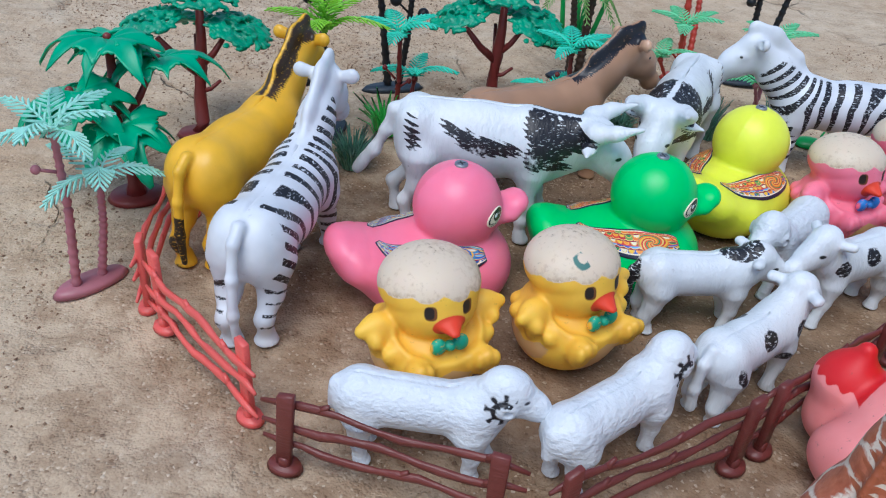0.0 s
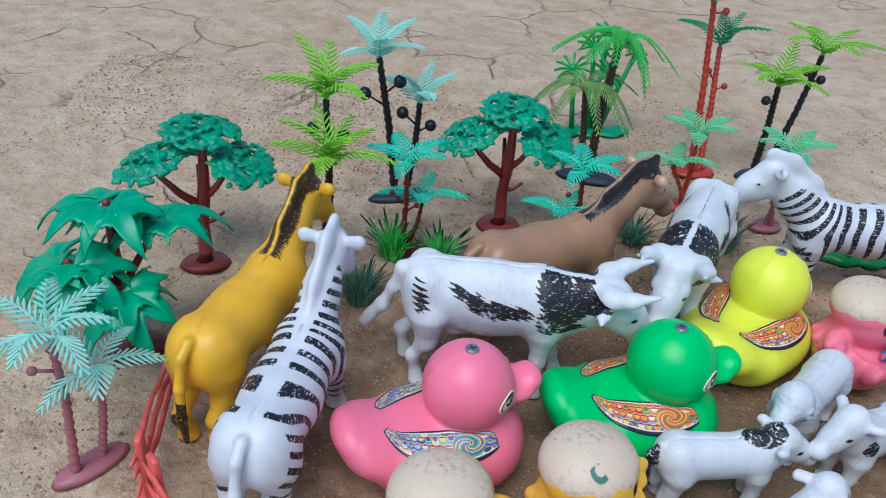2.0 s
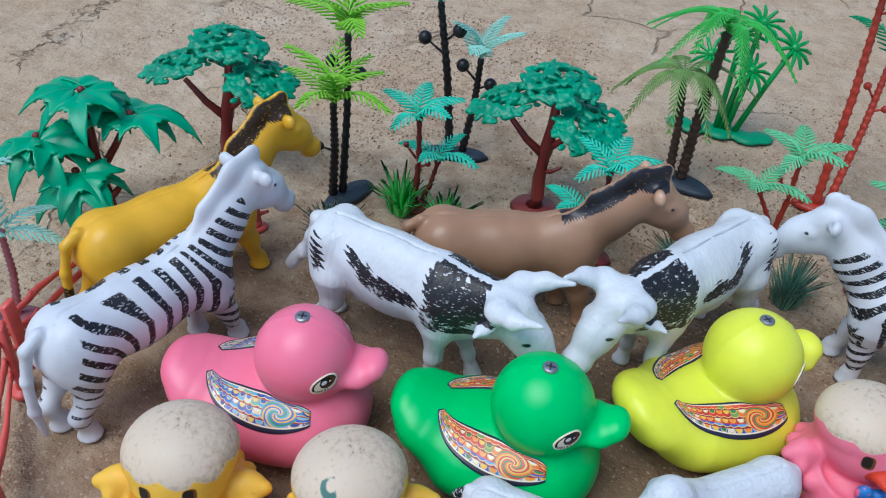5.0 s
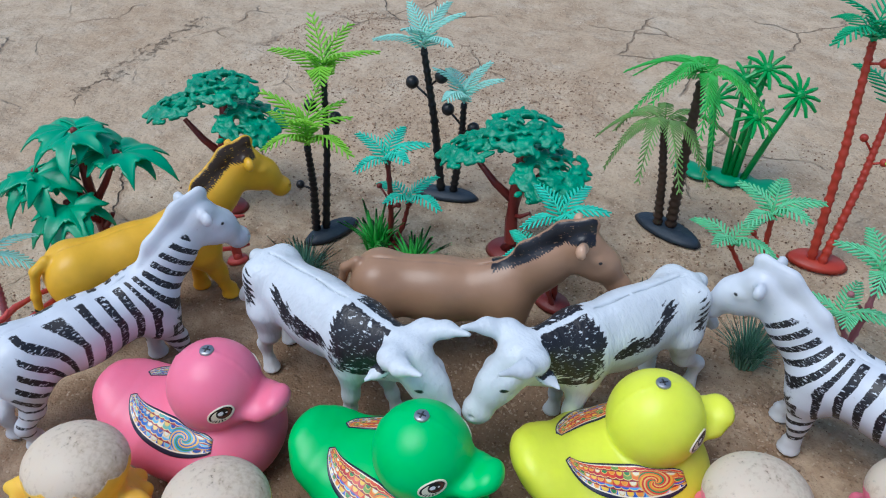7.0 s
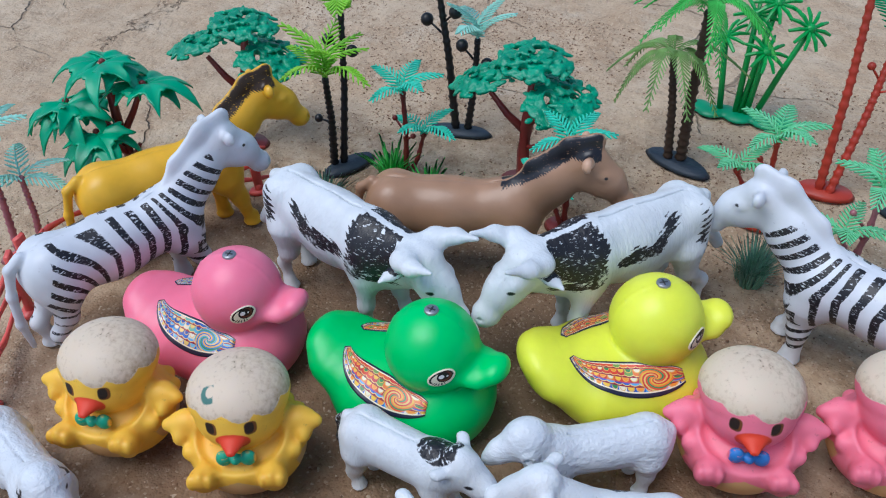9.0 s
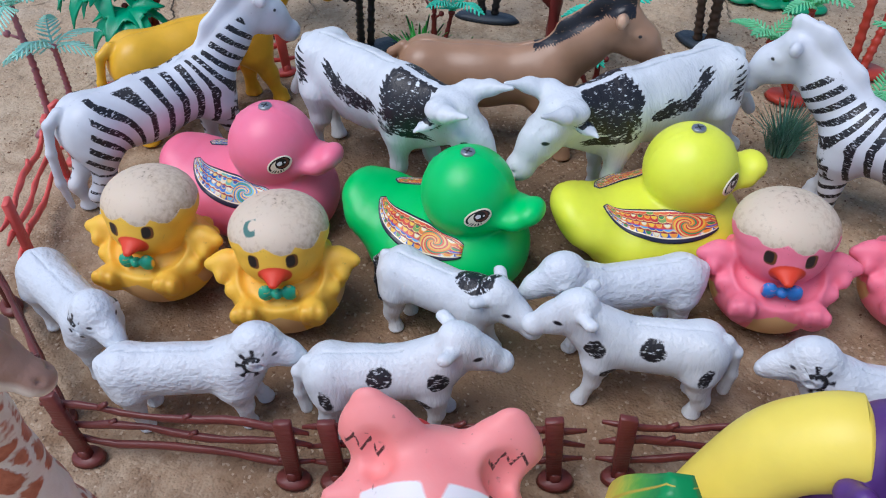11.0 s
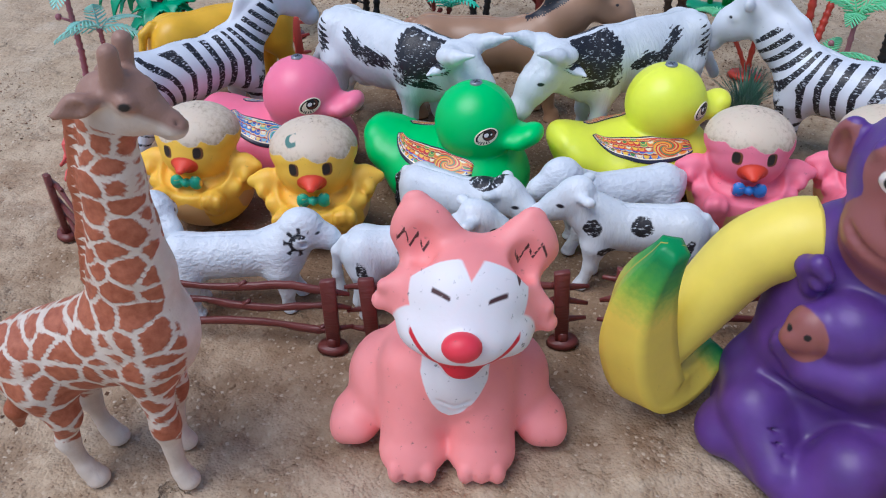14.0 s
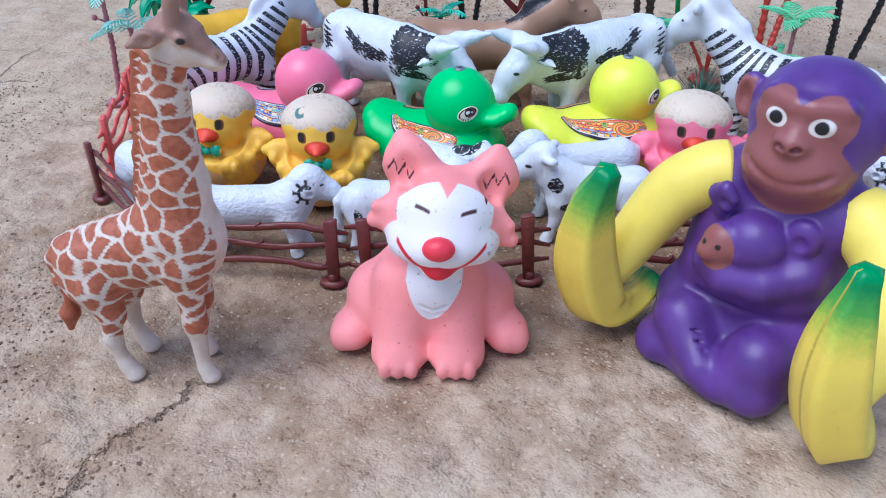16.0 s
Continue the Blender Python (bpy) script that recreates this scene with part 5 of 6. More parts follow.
def monkey_clay():
    c = Clay((-0.062, -0.068, -0.003), (0.074, 0.070, 0.200), 0.0014)
    # the broad blunt foot of the figure, and the trunk above it
    c.ball((0.000, 0.000, 0.008), (0.056, 0.052, 0.022), 0.008)
    c.cone((-0.006, 0, 0.014), (-0.008, 0.001, 0.072), 0.0490, 0.0385, 0.014, (0.88, 1.05, 1))
    c.cone((-0.008, 0.001, 0.072), (-0.012, 0.002, 0.106), 0.0370, 0.0310, 0.014, (0.80, 1.14, 1))
    c.ball((-0.006, 0.034, 0.1020), (0.0205, 0.0175, 0.0195), 0.010)
    c.ball((-0.006, -0.023, 0.1040), (0.0205, 0.0165, 0.0195), 0.008)
    # crossed legs and the hanging shirt hem
    c.chain([(0.010, -0.036, 0.032), (0.036, -0.024, 0.032), (0.054, -0.002, 0.018)], [0.0160, 0.0140, 0.0100], 0.010)
    c.chain([(0.012, 0.036, 0.030), (0.042, 0.024, 0.030), (0.050, 0.010, 0.012)], [0.0170, 0.0170, 0.0130], 0.006)
    c.ball((0.044, 0.026, 0.014), (0.0200, 0.0170, 0.0160), 0.006)
    c.ball((0.036, -0.034, 0.012), (0.0180, 0.0150, 0.0150), 0.006)
    c.ball((0.006, 0.002, 0.058), (0.029, 0.038, 0.0110), 0.012)
    c.cone((0.032, -0.026, 0.0510), (0.036, 0.026, 0.0500), 0.0022, 0.0022, 0.0025, cut=True)
    for k in range(3):
        c.cone((0.055 - 0.003 * k, -0.010 - 0.003 * k, 0.0270 + 0.0040 * k), (0.052 - 0.004 * k, 0.004, 0.0300 + 0.0042 * k), 0.0011, 0.0007, 0.0012, cut=True)
    # the head
    h = 0.008
    c.ball((-0.014, h, 0.1485), (0.0340, 0.0350, 0.0325), 0.008)
    c.ball((0.002, h, 0.1550), (0.0190, 0.0265, 0.0200), 0.008)
    c.ball((0.009, h, 0.1315), (0.0195, 0.0270, 0.0190), 0.008)
    c.ball((-0.002, h, 0.1190), (0.0180, 0.0235, 0.0140), 0.008)
    c.cone((0.017, h, 0.1585), (0.023, h, 0.1495), 0.0040, 0.0062, 0.006)
    c.ball((0.0245, h, 0.1485), (0.0062, 0.0080, 0.0045), 0.004)
    for s in (1, -1):
        c.cone((0.011, h + s * 0.019, 0.1670), (0.018, h + s * 0.004, 0.1660), 0.0040, 0.0046, 0.005)
        c.ball((0.0125, h + s * 0.0112, 0.1588), (0.0062, 0.0072, 0.0056), 0.0030)
        c.ball((0.0195, h + s * 0.0112, 0.1588), (0.0016, 0.0060, 0.0036), 0.0012)
        c.ball((0.0290, h + s * 0.0042, 0.1475), (0.0040, 0.0030, 0.0022), 0.0010, cut=True)
        c.ball((-0.014, h + s * 0.0375, 0.1525), (0.0062, 0.0085, 0.0135), 0.003)
        c.ball((-0.007, h + s * 0.0405, 0.1525), (0.0062, 0.0050, 0.0098), 0.002, cut=True)
    for k in range(10):
        p, q = [(0.0295 - 20 * v * v, h + v, 0.1280 + 15 * v * v) for v in (-0.022 + 0.0044 * k, -0.0176 + 0.0044 * k)]
        c.cone(p, q, 0.0015, 0.0015, 0.0022, cut=True)
    # the young one held before the chest: hood, face, raised paw, and the arm that holds it
    c.ball((0.022, 0.001, 0.0880), (0.0165, 0.0180, 0.0165), 0.003)
    c.ball((0.031, -0.0115, 0.0860), (0.0105, 0.0115, 0.0125), 0.0020)
    c.ball((0.0375, -0.0170, 0.0825), (0.0052, 0.0060, 0.0056), 0.003)
    c.ball((0.0350, 0.0000, 0.0850), (0.0040, 0.0030, 0.0062), 0.0015)
    c.chain([(0.016, -0.020, 0.098), (0.019, -0.024, 0.108), (0.022, -0.019, 0.113), (0.023, -0.014, 0.109)], [0.0060, 0.0050, 0.0042, 0.0034], 0.002)
    c.ball((0.022, -0.0165, 0.1035), (0.0042, 0.0040, 0.0034), 0.002)
    c.chain([(0.018, 0.030, 0.074), (0.030, 0.014, 0.0685), (0.033, -0.006, 0.0670), (0.028, -0.022, 0.0700)], [0.0090, 0.0080, 0.0070, 0.0055], 0.008)
    # the bib's pocket
    c.ball((0.0165, 0.0235, 0.0960), (0.0055, 0.0095, 0.0110), 0.0020)
    c.ball((0.0215, 0.0240, 0.0950), (0.0020, 0.0040, 0.0045), 0.0015, cut=True)
    return c.level()


def monkey_face(x, y, z):
    y = y - 0.008
    a = np.abs(y)
    up = np.maximum(0.0138 - np.hypot(a - 0.0110, (z - 0.1595) * 1.05), 0.0275 - np.hypot(a * 0.98, (z - 0.1310) * 1.12))
    up = np.maximum(up, np.minimum(0.0215 - a, 0.016 - np.abs(z - 0.1460)))
    ears = np.minimum(a - 0.0345, np.minimum(x + 0.0135, 0.0115 - np.abs(z - 0.1525)))
    return np.maximum(np.minimum(up, x + 0.006), ears)


def monkey_baby(x, y, z):
    return np.minimum(0.0128 - np.sqrt((x - 0.036) ** 2 + (y + 0.0145) ** 2 + (z - 0.0850) ** 2), x - 0.022)


def monkey_eye(r, tall=0.82):
    """An almond round each eye."""
    return lambda x, y, z: np.minimum(r - np.hypot((np.abs(y - 0.008) - 0.0112), (z - 0.1588) / tall), x - 0.010)


MONKEY_MAT = plastic("purple_monkey_plastic", rgb(94, 57, 134), [("face", rgb(150, 90, 86), 0.001, 0), ("white", rgb(225, 215, 205), 0.0002, 0), ("pupil", (0.01, 0.01, 0.012), 0.0001, 0),
                                                               ("baby", rgb(150, 90, 84), 0.0008, 0), ("baby_eye", (0.012, 0.01, 0.01), 0, 0)], 0.42, 0.35, grime=0.10, vary=0.20, coat=0.04)


monkey = thing("monkey_toy", rest(0.418, 0.388, -94), "purple plastic monkey toy with young one, holding two bananas", "toy monkey")
figure("body", monkey_clay(), MONKEY_MAT, None, monkey,
       {"face": monkey_face, "white": monkey_eye(0.0058), "pupil": monkey_eye(0.0034, 1.0), "baby": monkey_baby,
        "baby_eye": lambda x, y, z: np.maximum(np.minimum(0.0017 - np.hypot(y + 0.0105, z - 0.0885), x - 0.030), np.minimum(0.0014 - np.hypot(y + 0.0190, z - 0.0885), x - 0.030))})



def curve(points, n):
    """A smooth line through points."""
    p = [np.array(q, float) for q in points]
    p = [2 * p[0] - p[1]] + p + [2 * p[-1] - p[-2]]
    out = []
    for k in range(n + 1):
        t = k / n * (len(p) - 3)
        i = min(int(t), len(p) - 4)
        t -= i
        a, b, c, d = p[i:i + 4]
        out.append(0.5 * (2 * b + (c - a) * t + (2 * a - 5 * b + 4 * c - d) * t * t + (3 * b - a - 3 * c + d) * t ** 3))
    return np.array(out)


def swept(name, points, radii, material, parent, label, corners=0, n=44, sides=30):
    """A bar along a bent line, round or with blunt long edges; 'way' runs from 0 to 1 along it, 'turned' round it."""
    line = curve(points, n)
    rad = np.interp(np.linspace(0, 1, n + 1), np.linspace(0, 1, len(radii)), radii)
    rad = np.convolve(np.pad(rad, 3, "edge"), np.ones(7) / 7, "valid")
    tan = np.gradient(line, axis=0)
    tan /= np.linalg.norm(tan, axis=1, keepdims=True)
    across = np.cross(tan[0], tan[n // 2])
    across /= np.linalg.norm(across)
    ang = np.linspace(0, 2 * np.pi, sides, endpoint=False)
    shape = np.ones(sides)
    if corners:
        fold = (ang % (2 * np.pi / corners)) - np.pi / corners
        shape = 0.90 / np.cos(fold)
    verts = []
    for k in range(n + 1):
        side = across - tan[k] * (across @ tan[k])
        side /= np.linalg.norm(side)
        up = np.cross(side, tan[k])
        for q in ((0.55, 1.0) if k == 0 else (1.0, 0.55) if k == n else (1.0,)):
            shift = 0.22 * rad[k] * (1 - q) * (-tan[k] if k == 0 else tan[k]) * 2
            verts.append(line[k] + shift + rad[k] * q * shape[:, None] * (np.cos(ang)[:, None] * side + np.sin(ang)[:, None] * up))
    rings = len(verts)
    verts = np.concatenate(verts)
    faces = [[k * sides + i, k * sides + (i + 1) % sides, (k + 1) * sides + (i + 1) % sides, (k + 1) * sides + i] for k in range(rings - 1) for i in range(sides)]
    faces += [list(range(sides))[::-1], list(range((rings - 1) * sides, rings * sides))]
    ob = link_mesh(name, verts.tolist(), faces, material, parent, label)
    way, spin = np.repeat(np.linspace(0, 1, rings), sides), np.tile(ang, rings)
    for key, val in (("green", np.maximum(0.165 - way, way - 0.89)), ("tip", np.maximum(0.105 - way, way - 0.93)), ("seam", np.maximum(0.06 - np.abs(spin - 1.9), 0.06 - np.abs(spin - 4.4)) if corners else way * 0 - 1)):
        ob.data.attributes.new(key, "FLOAT", "POINT").data.foreach_set("value", val.astype(np.float32))
    return ob


BANANA_MAT = plastic("banana_plastic", rgb(253, 224, 92), [("green", rgb(120, 190, 60), 0.05, 0, 0.06), ("tip", rgb(10, 142, 76), 0.05, 0, 0.06), ("seam", rgb(200, 176, 66), 0.05, 0.2, 0.04)], 0.42, 0.12, grime=0.2, vary=0.05)
SLEEVE_MAT = plastic("yellow_sleeve_plastic", rgb(250, 226, 96), rough=0.42, sss=0.12, grime=0.1, vary=0.05)
into = monkey.matrix_basis.inverted()
fruits_held = [[(0.349, 0.322, 0.128), (0.338, 0.327, 0.096), (0.335, 0.335, 0.062), (0.340, 0.347, 0.028), (0.348, 0.360, 0.020), (0.356, 0.373, 0.023), (0.361, 0.383, 0.032)],
               [(0.479, 0.306, 0.128), (0.478, 0.307, 0.096), (0.480, 0.311, 0.062), (0.486, 0.321, 0.027), (0.489, 0.334, 0.020), (0.486, 0.348, 0.023), (0.483, 0.358, 0.032)]]
arm_lines = [[(0.390, 0.394, 0.109), (0.380, 0.3895, 0.1065), (0.364, 0.381, 0.093), (0.348, 0.364, 0.060), (0.342, 0.350, 0.042)],
             [(0.458, 0.393, 0.105), (0.470, 0.3870, 0.1020), (0.484, 0.374, 0.088), (0.490, 0.350, 0.058), (0.487, 0.333, 0.042)]]
for fruit_line, arm_line in zip(fruits_held, arm_lines):
    fruit_way, arm_way = [[tuple(into @ Vector(p)) for p in line] for line in (fruit_line, arm_line)]
    arm = swept("arm", arm_way, [0.0190, 0.0190, 0.0180, 0.0150, 0.0110], SLEEVE_MAT, monkey, "yellow plastic arm holding a banana")
    swept("banana", fruit_way, [0.0055, 0.0122, 0.0165, 0.0180, 0.0174, 0.0156, 0.0122, 0.0095, 0.0085], BANANA_MAT, arm, "yellow plastic banana with green ends", 5)

# ---- toy fences ----
def tube(points, radii, sides=7, squash=1.0):
    """A closed round bar through points."""
    pts = [Vector(p) for p in points]
    bm = bmesh.new()
    rings = []
    for i, p in enumerate(pts):
        d = (pts[min(i + 1, len(pts) - 1)] - pts[max(i - 1, 0)]).normalized()
        side = d.cross(Vector((0, 0, 1)))
        side = side.normalized() if side.length > 0.05 else Vector((1, 0, 0))
        up = side.cross(d).normalized()
        rings.append([bm.verts.new(p + radii[i] * (math.cos(a) * side * squash + math.sin(a) * up)) for a in [6.2832 * k / sides for k in range(sides)]])
    for a, b in zip(rings, rings[1:]):
        for k in range(sides):
            bm.faces.new((a[k], a[(k + 1) % sides], b[(k + 1) % sides], b[k]))
    bm.faces.new(rings[0][::-1])
    bm.faces.new(rings[-1])
    return bm


def slab(w, d, h, bevel):
    bm = bmesh.new()
    bmesh.ops.create_cube(bm, size=1, matrix=pose(0, 0, h / 2) @ Matrix.Diagonal((w, d, h, 1)))
    bmesh.ops.bevel(bm, geom=bm.edges[:], offset=bevel, segments=1, affect="EDGES")
    return bm


def plank(w, d, h, slant):
    """An upright board with a slanting top, a little narrower at the foot."""
    bm = slab(w, d, h, 0.0007)
    for v in bm.verts:
        t = v.co.z / h
        v.co.x *= 0.86 + 0.14 * t
        v.co.x += 0.0008 * math.sin(5 * t + 60 * slant * 1000)
        v.co.z += (slant * v.co.x / w * 2) if t > 0.5 else 0
    return bm


def disc(r, h, sides=22, squash=1.0):
    bm = bmesh.new()
    bmesh.ops.create_cone(bm, cap_ends=True, segments=sides, radius1=r, radius2=r * 0.86, depth=h, matrix=pose(0, 0, h / 2))
    bmesh.ops.scale(bm, vec=(1, squash, 1), verts=bm.verts)
    return bm


BROWN_FENCE = plastic("brown_fence_plastic", rgb(112, 52, 46), rough=0.4, grime=0.15, vary=0.1, fur=0.3, fur_scale=(90, 90, 600))
RED_FENCE = plastic("red_fence_plastic", rgb(226, 96, 88), rough=0.4, sss=0.1, grime=0.1, vary=0.06, fur=0.3, fur_scale=(90, 90, 600))


def fence(material, a, b, label, seed, tall=0.052, lean=0.0):
    """A section between two posts at a and b."""
    a, b = Vector((*a, 0)), Vector((*b, 0))
    span = (b - a).length
    th = thing("toy_fence", pose(a.x, a.y, 0, lean, 0, math.degrees(math.atan2(b.y - a.y, b.x - a.x))), label, "toy fence", "fence round the animals")
    r = random.Random(seed)
    for x in (0.0, span):
        post = part("post", plank(0.0090, 0.0042, tall + r.uniform(-0.001, 0.003), r.uniform(-0.0016, 0.0016)), material, th)
        post.matrix_basis = pose(x, 0, 0, 0, r.uniform(-4, 4), 0)
        part("foot", disc(0.0098, 0.0030, 24, 0.72), material, post)
        part("brace", slab(0.0060, 0.0066, 0.0085, 0.0014), material, post)
    for i, z in enumerate((0.014, 0.028, 0.042)):
        n = 14
        pts = [(-0.013 + (span + 0.026) * k / (n - 1), 0.0030 + r.uniform(-0.0004, 0.0004), z + 0.0022 * math.sin(k * 0.84 + i * 2.1 + seed) + r.uniform(-0.0007, 0.0007)) for k in range(n)]
        rad = [0.0013] + [0.0025 + r.uniform(-0.0006, 0.0005) for _ in range(n - 2)] + [0.0013]
        rail = part("rail", tube(pts, rad, 7, 0.72), material, th)
        for k in (3, 7, 11):
            if r.random() < 0.5:
                x, y, zz = pts[k]
                part("twig_stub", tube([(x, y, zz), (x + 0.005, y, zz + 0.0042)], [0.0020, 0.0012], 6), material, rail)
    return th


BROWN_LABEL = "dark brown plastic toy fence with wavy log rails"
RED_LABEL = "red plastic toy fence with wavy log rails, slightly bent"
fence(BROWN_FENCE, (-0.067, 0.258), (0.040, 0.232), BROWN_LABEL, 1)
fence(BROWN_FENCE, (0.074, 0.226), (0.171, 0.286), BROWN_LABEL, 2)
fence(BROWN_FENCE, (0.190, 0.300), (0.278, 0.370), BROWN_LABEL, 3)
fence(BROWN_FENCE, (0.303, 0.392), (0.392, 0.458), BROWN_LABEL, 4)
fence(RED_FENCE, (-0.093, 0.289), (-0.163, 0.356), RED_LABEL, 5)
fence(RED_FENCE, (-0.180, 0.375), (-0.192, 0.472), RED_LABEL, 6)
fence(RED_FENCE, (-0.190, 0.486), (-0.148, 0.572), RED_LABEL, 7)

# ---- toy plants ----
def leaflets(length, count, wide, arch, blade=0.0016, lean=52, thin=0.0005, taper=0.75):
    """A palm frond along x: a rib with a row of slim leaflets on each side, drooping."""
    verts, faces = [], []

    def rib(t):
        return Vector((length * t * (1 - 0.12 * arch * t), 0, length * arch * (0.55 * t - 1.05 * t * t)))

    def prism(p, q, w0, w1, up):
        d = (q - p)
        s = d.cross(up)
        s = s.normalized() if s.length > 1e-6 else Vector((0, 1, 0))
        n = s.cross(d).normalized() * thin
        k = len(verts)
        mid = p + d * 0.55
        for c, w in ((p, w0 * 0.6), (mid, w0), (q, w1)):
            verts.extend([tuple(c + s * w), tuple(c + n), tuple(c - s * w), tuple(c - n)])
        for j in (0, 4):
            for m in range(4):
                faces.append((k + j + m, k + j + (m + 1) % 4, k + j + 4 + (m + 1) % 4, k + j + 4 + m))
        faces.append((k + 3, k + 2, k + 1, k))
        faces.append((k + 8, k + 9, k + 10, k + 11))

    n = 7
    for i in range(n):
        prism(rib(i / n), rib((i + 1) / n), 0.0011 * (1 - 0.6 * i / n), 0.0011 * (1 - 0.6 * (i + 1) / n), Vector((0, 0, 1)))
    for i in range(count):
        t = 0.14 + 0.84 * i / (count - 1)
        reach = wide * math.sin(math.pi * (0.16 + taper * t)) ** 0.7
        p, ahead = rib(t), (rib(min(1, t + 0.03)) - rib(t - 0.03)).normalized()
        for s in (1, -1):
            a = radians(lean - 22 * t)
            out = ahead * math.cos(a) + Vector((0, s, 0)) * math.sin(a) + Vector((0, 0, -0.34))
            prism(p, p + out.normalized() * reach, blade * 0.5, blade * 0.22, Vector((0, 0, 1)))
    return verts, faces


FRONDS = {}


def frond_mesh(key, material, *shape):
    if (key, material.name) not in FRONDS:
        me = bpy.data.meshes.new("frond")
        verts, faces = leaflets(*shape)
        me.from_pydata(verts, [], faces)
        me.materials.append(material)
        FRONDS[key, material.name] = me
    return FRONDS[key, material.name]


def crown(parent, place, me, tilts, spin=0.0, seed=0, lift=0.0):
    """Fronds round a place: tilts gives how far each one rises."""
    r = random.Random(seed)
    for i, tilt in enumerate(tilts):
        m = pose(*place, 0, 0, spin + 360 * i / len(tilts) + r.uniform(-12, 12)) @ pose(0, 0, 0, r.uniform(-10, 10), -tilt - 20 - lift + r.uniform(-8, 8), 0)
        again("frond", me, parent, m @ Matrix.Scale(r.uniform(0.88, 1.08), 4))


def ringed(points, r0, r1, rings=12, sides=9):
    """A trunk with moulded rings."""
    pts = [Vector(p) for p in points]
    out, rad = [], []
    n = rings * 4
    for i in range(n + 1):
        t = i / n * (len(pts) - 1)
        k = min(int(t), len(pts) - 2)
        out.append(pts[k].lerp(pts[k + 1], t - k))
        rad.append((r0 + (r1 - r0) * i / n) * (1.24 if i % 4 == 3 else 0.95))
    return tube(out, rad, sides)


def fruit(parent, material, a, b, r):
    stalk = part("stalk", tube([a, b], [0.0012, 0.0010], 6), material, parent)
    bm = bmesh.new()
    bmesh.ops.create_uvsphere(bm, u_segments=12, v_segments=8, radius=r)
    ball = part("fruit", bm, material, stalk)
    ball.matrix_basis = pose(*b)


def oval_base(parent, material, r, squash, turn, at=(0, 0), h=0.004):
    ob = part("base", disc(r, h, 26, squash), material, parent)
    ob.matrix_basis = pose(at[0], at[1], 0, 0, 0, turn)
    return ob


MINT = plastic("mint_leaf_plastic", rgb(160, 226, 206), rough=0.4, sss=0.2, grime=0.0, vary=0.1)
SEA = plastic("sea_green_leaf_plastic", rgb(70, 216, 180), rough=0.4, sss=0.2, grime=0.0, vary=0.12)
SAGE = plastic("light_green_leaf_plastic", rgb(116, 212, 150), rough=0.4, sss=0.2, grime=0.0, vary=0.12)
LIME = plastic("lime_leaf_plastic", rgb(136, 204, 52), rough=0.4, sss=0.2, grime=0.0, vary=0.12)
GRASSY = plastic("grass_green_leaf_plastic", rgb(72, 190, 76), rough=0.4, sss=0.15, grime=0.0, vary=0.15)
OLIVE = plastic("olive_leaf_plastic", rgb(122, 164, 84), rough=0.45, sss=0.15, grime=0.1, vary=0.25)
TEAL = plastic("teal_leaf_plastic", rgb(36, 168, 112), rough=0.4, sss=0.12, grime=0.0, vary=0.12)
DEEP = plastic("deep_green_leaf_plastic", rgb(12, 150, 112), rough=0.38, sss=0.08, grime=0.0, vary=0.18, fur=0.6, fur_scale=(260, 260, 260))
MAPLE = plastic("maple_green_leaf_plastic", rgb(2, 164, 118), rough=0.36, sss=0.12, grime=0.0, vary=0.14)
MAROON = plastic("maroon_stem_plastic", rgb(124, 46, 42), rough=0.4, grime=0.1, vary=0.1)
ROSE = plastic("rose_brown_stem_plastic", rgb(174, 108, 116), rough=0.42, grime=0.1, vary=0.1)
RED = plastic("red_stem_plastic", rgb(186, 62, 44), rough=0.4, grime=0.05, vary=0.08)
INK = plastic("black_stem_plastic", rgb(28, 28, 30), rough=0.38, grime=0.0, vary=0.2)
SLATE = plastic("slate_base_plastic", rgb(46, 58, 70), rough=0.5, grime=0.1, vary=0.2, fur=0.5, fur_scale=(160, 160, 160))
BARK = plastic("brown_bark_plastic", rgb(70, 54, 42), rough=0.5, grime=0.1, vary=0.2)
TURF = plastic("green_base_plastic", rgb(18, 150, 104), rough=0.42, grime=0.1, vary=0.12)
GLOSS_GREEN = plastic("plain_green_plastic", rgb(28, 158, 74), rough=0.36, sss=0.12, grime=0.0, vary=0.1)
WEED = plastic("dark_grass_plastic", rgb(98, 152, 124), rough=0.4, sss=0.2, grime=0.0, vary=0.3)
SHAPES = {"mid": (0.040, 9, 0.0125, 0.75, 0.0020, 56, 0.0008), "long": (0.054, 11, 0.0150, 1.00, 0.0020, 60, 0.0009), "tall": (0.050, 12, 0.0140, 0.80, 0.0022, 56, 0.0008), "small": (0.038, 10, 0.0125, 0.95, 0.0022, 62, 0.0008), "weeping": (0.056, 20, 0.0105, 1.65, 0.0016, 60, 0.0006)}


def frond_of(kind, material):
    return frond_mesh(kind, material, *SHAPES[kind])


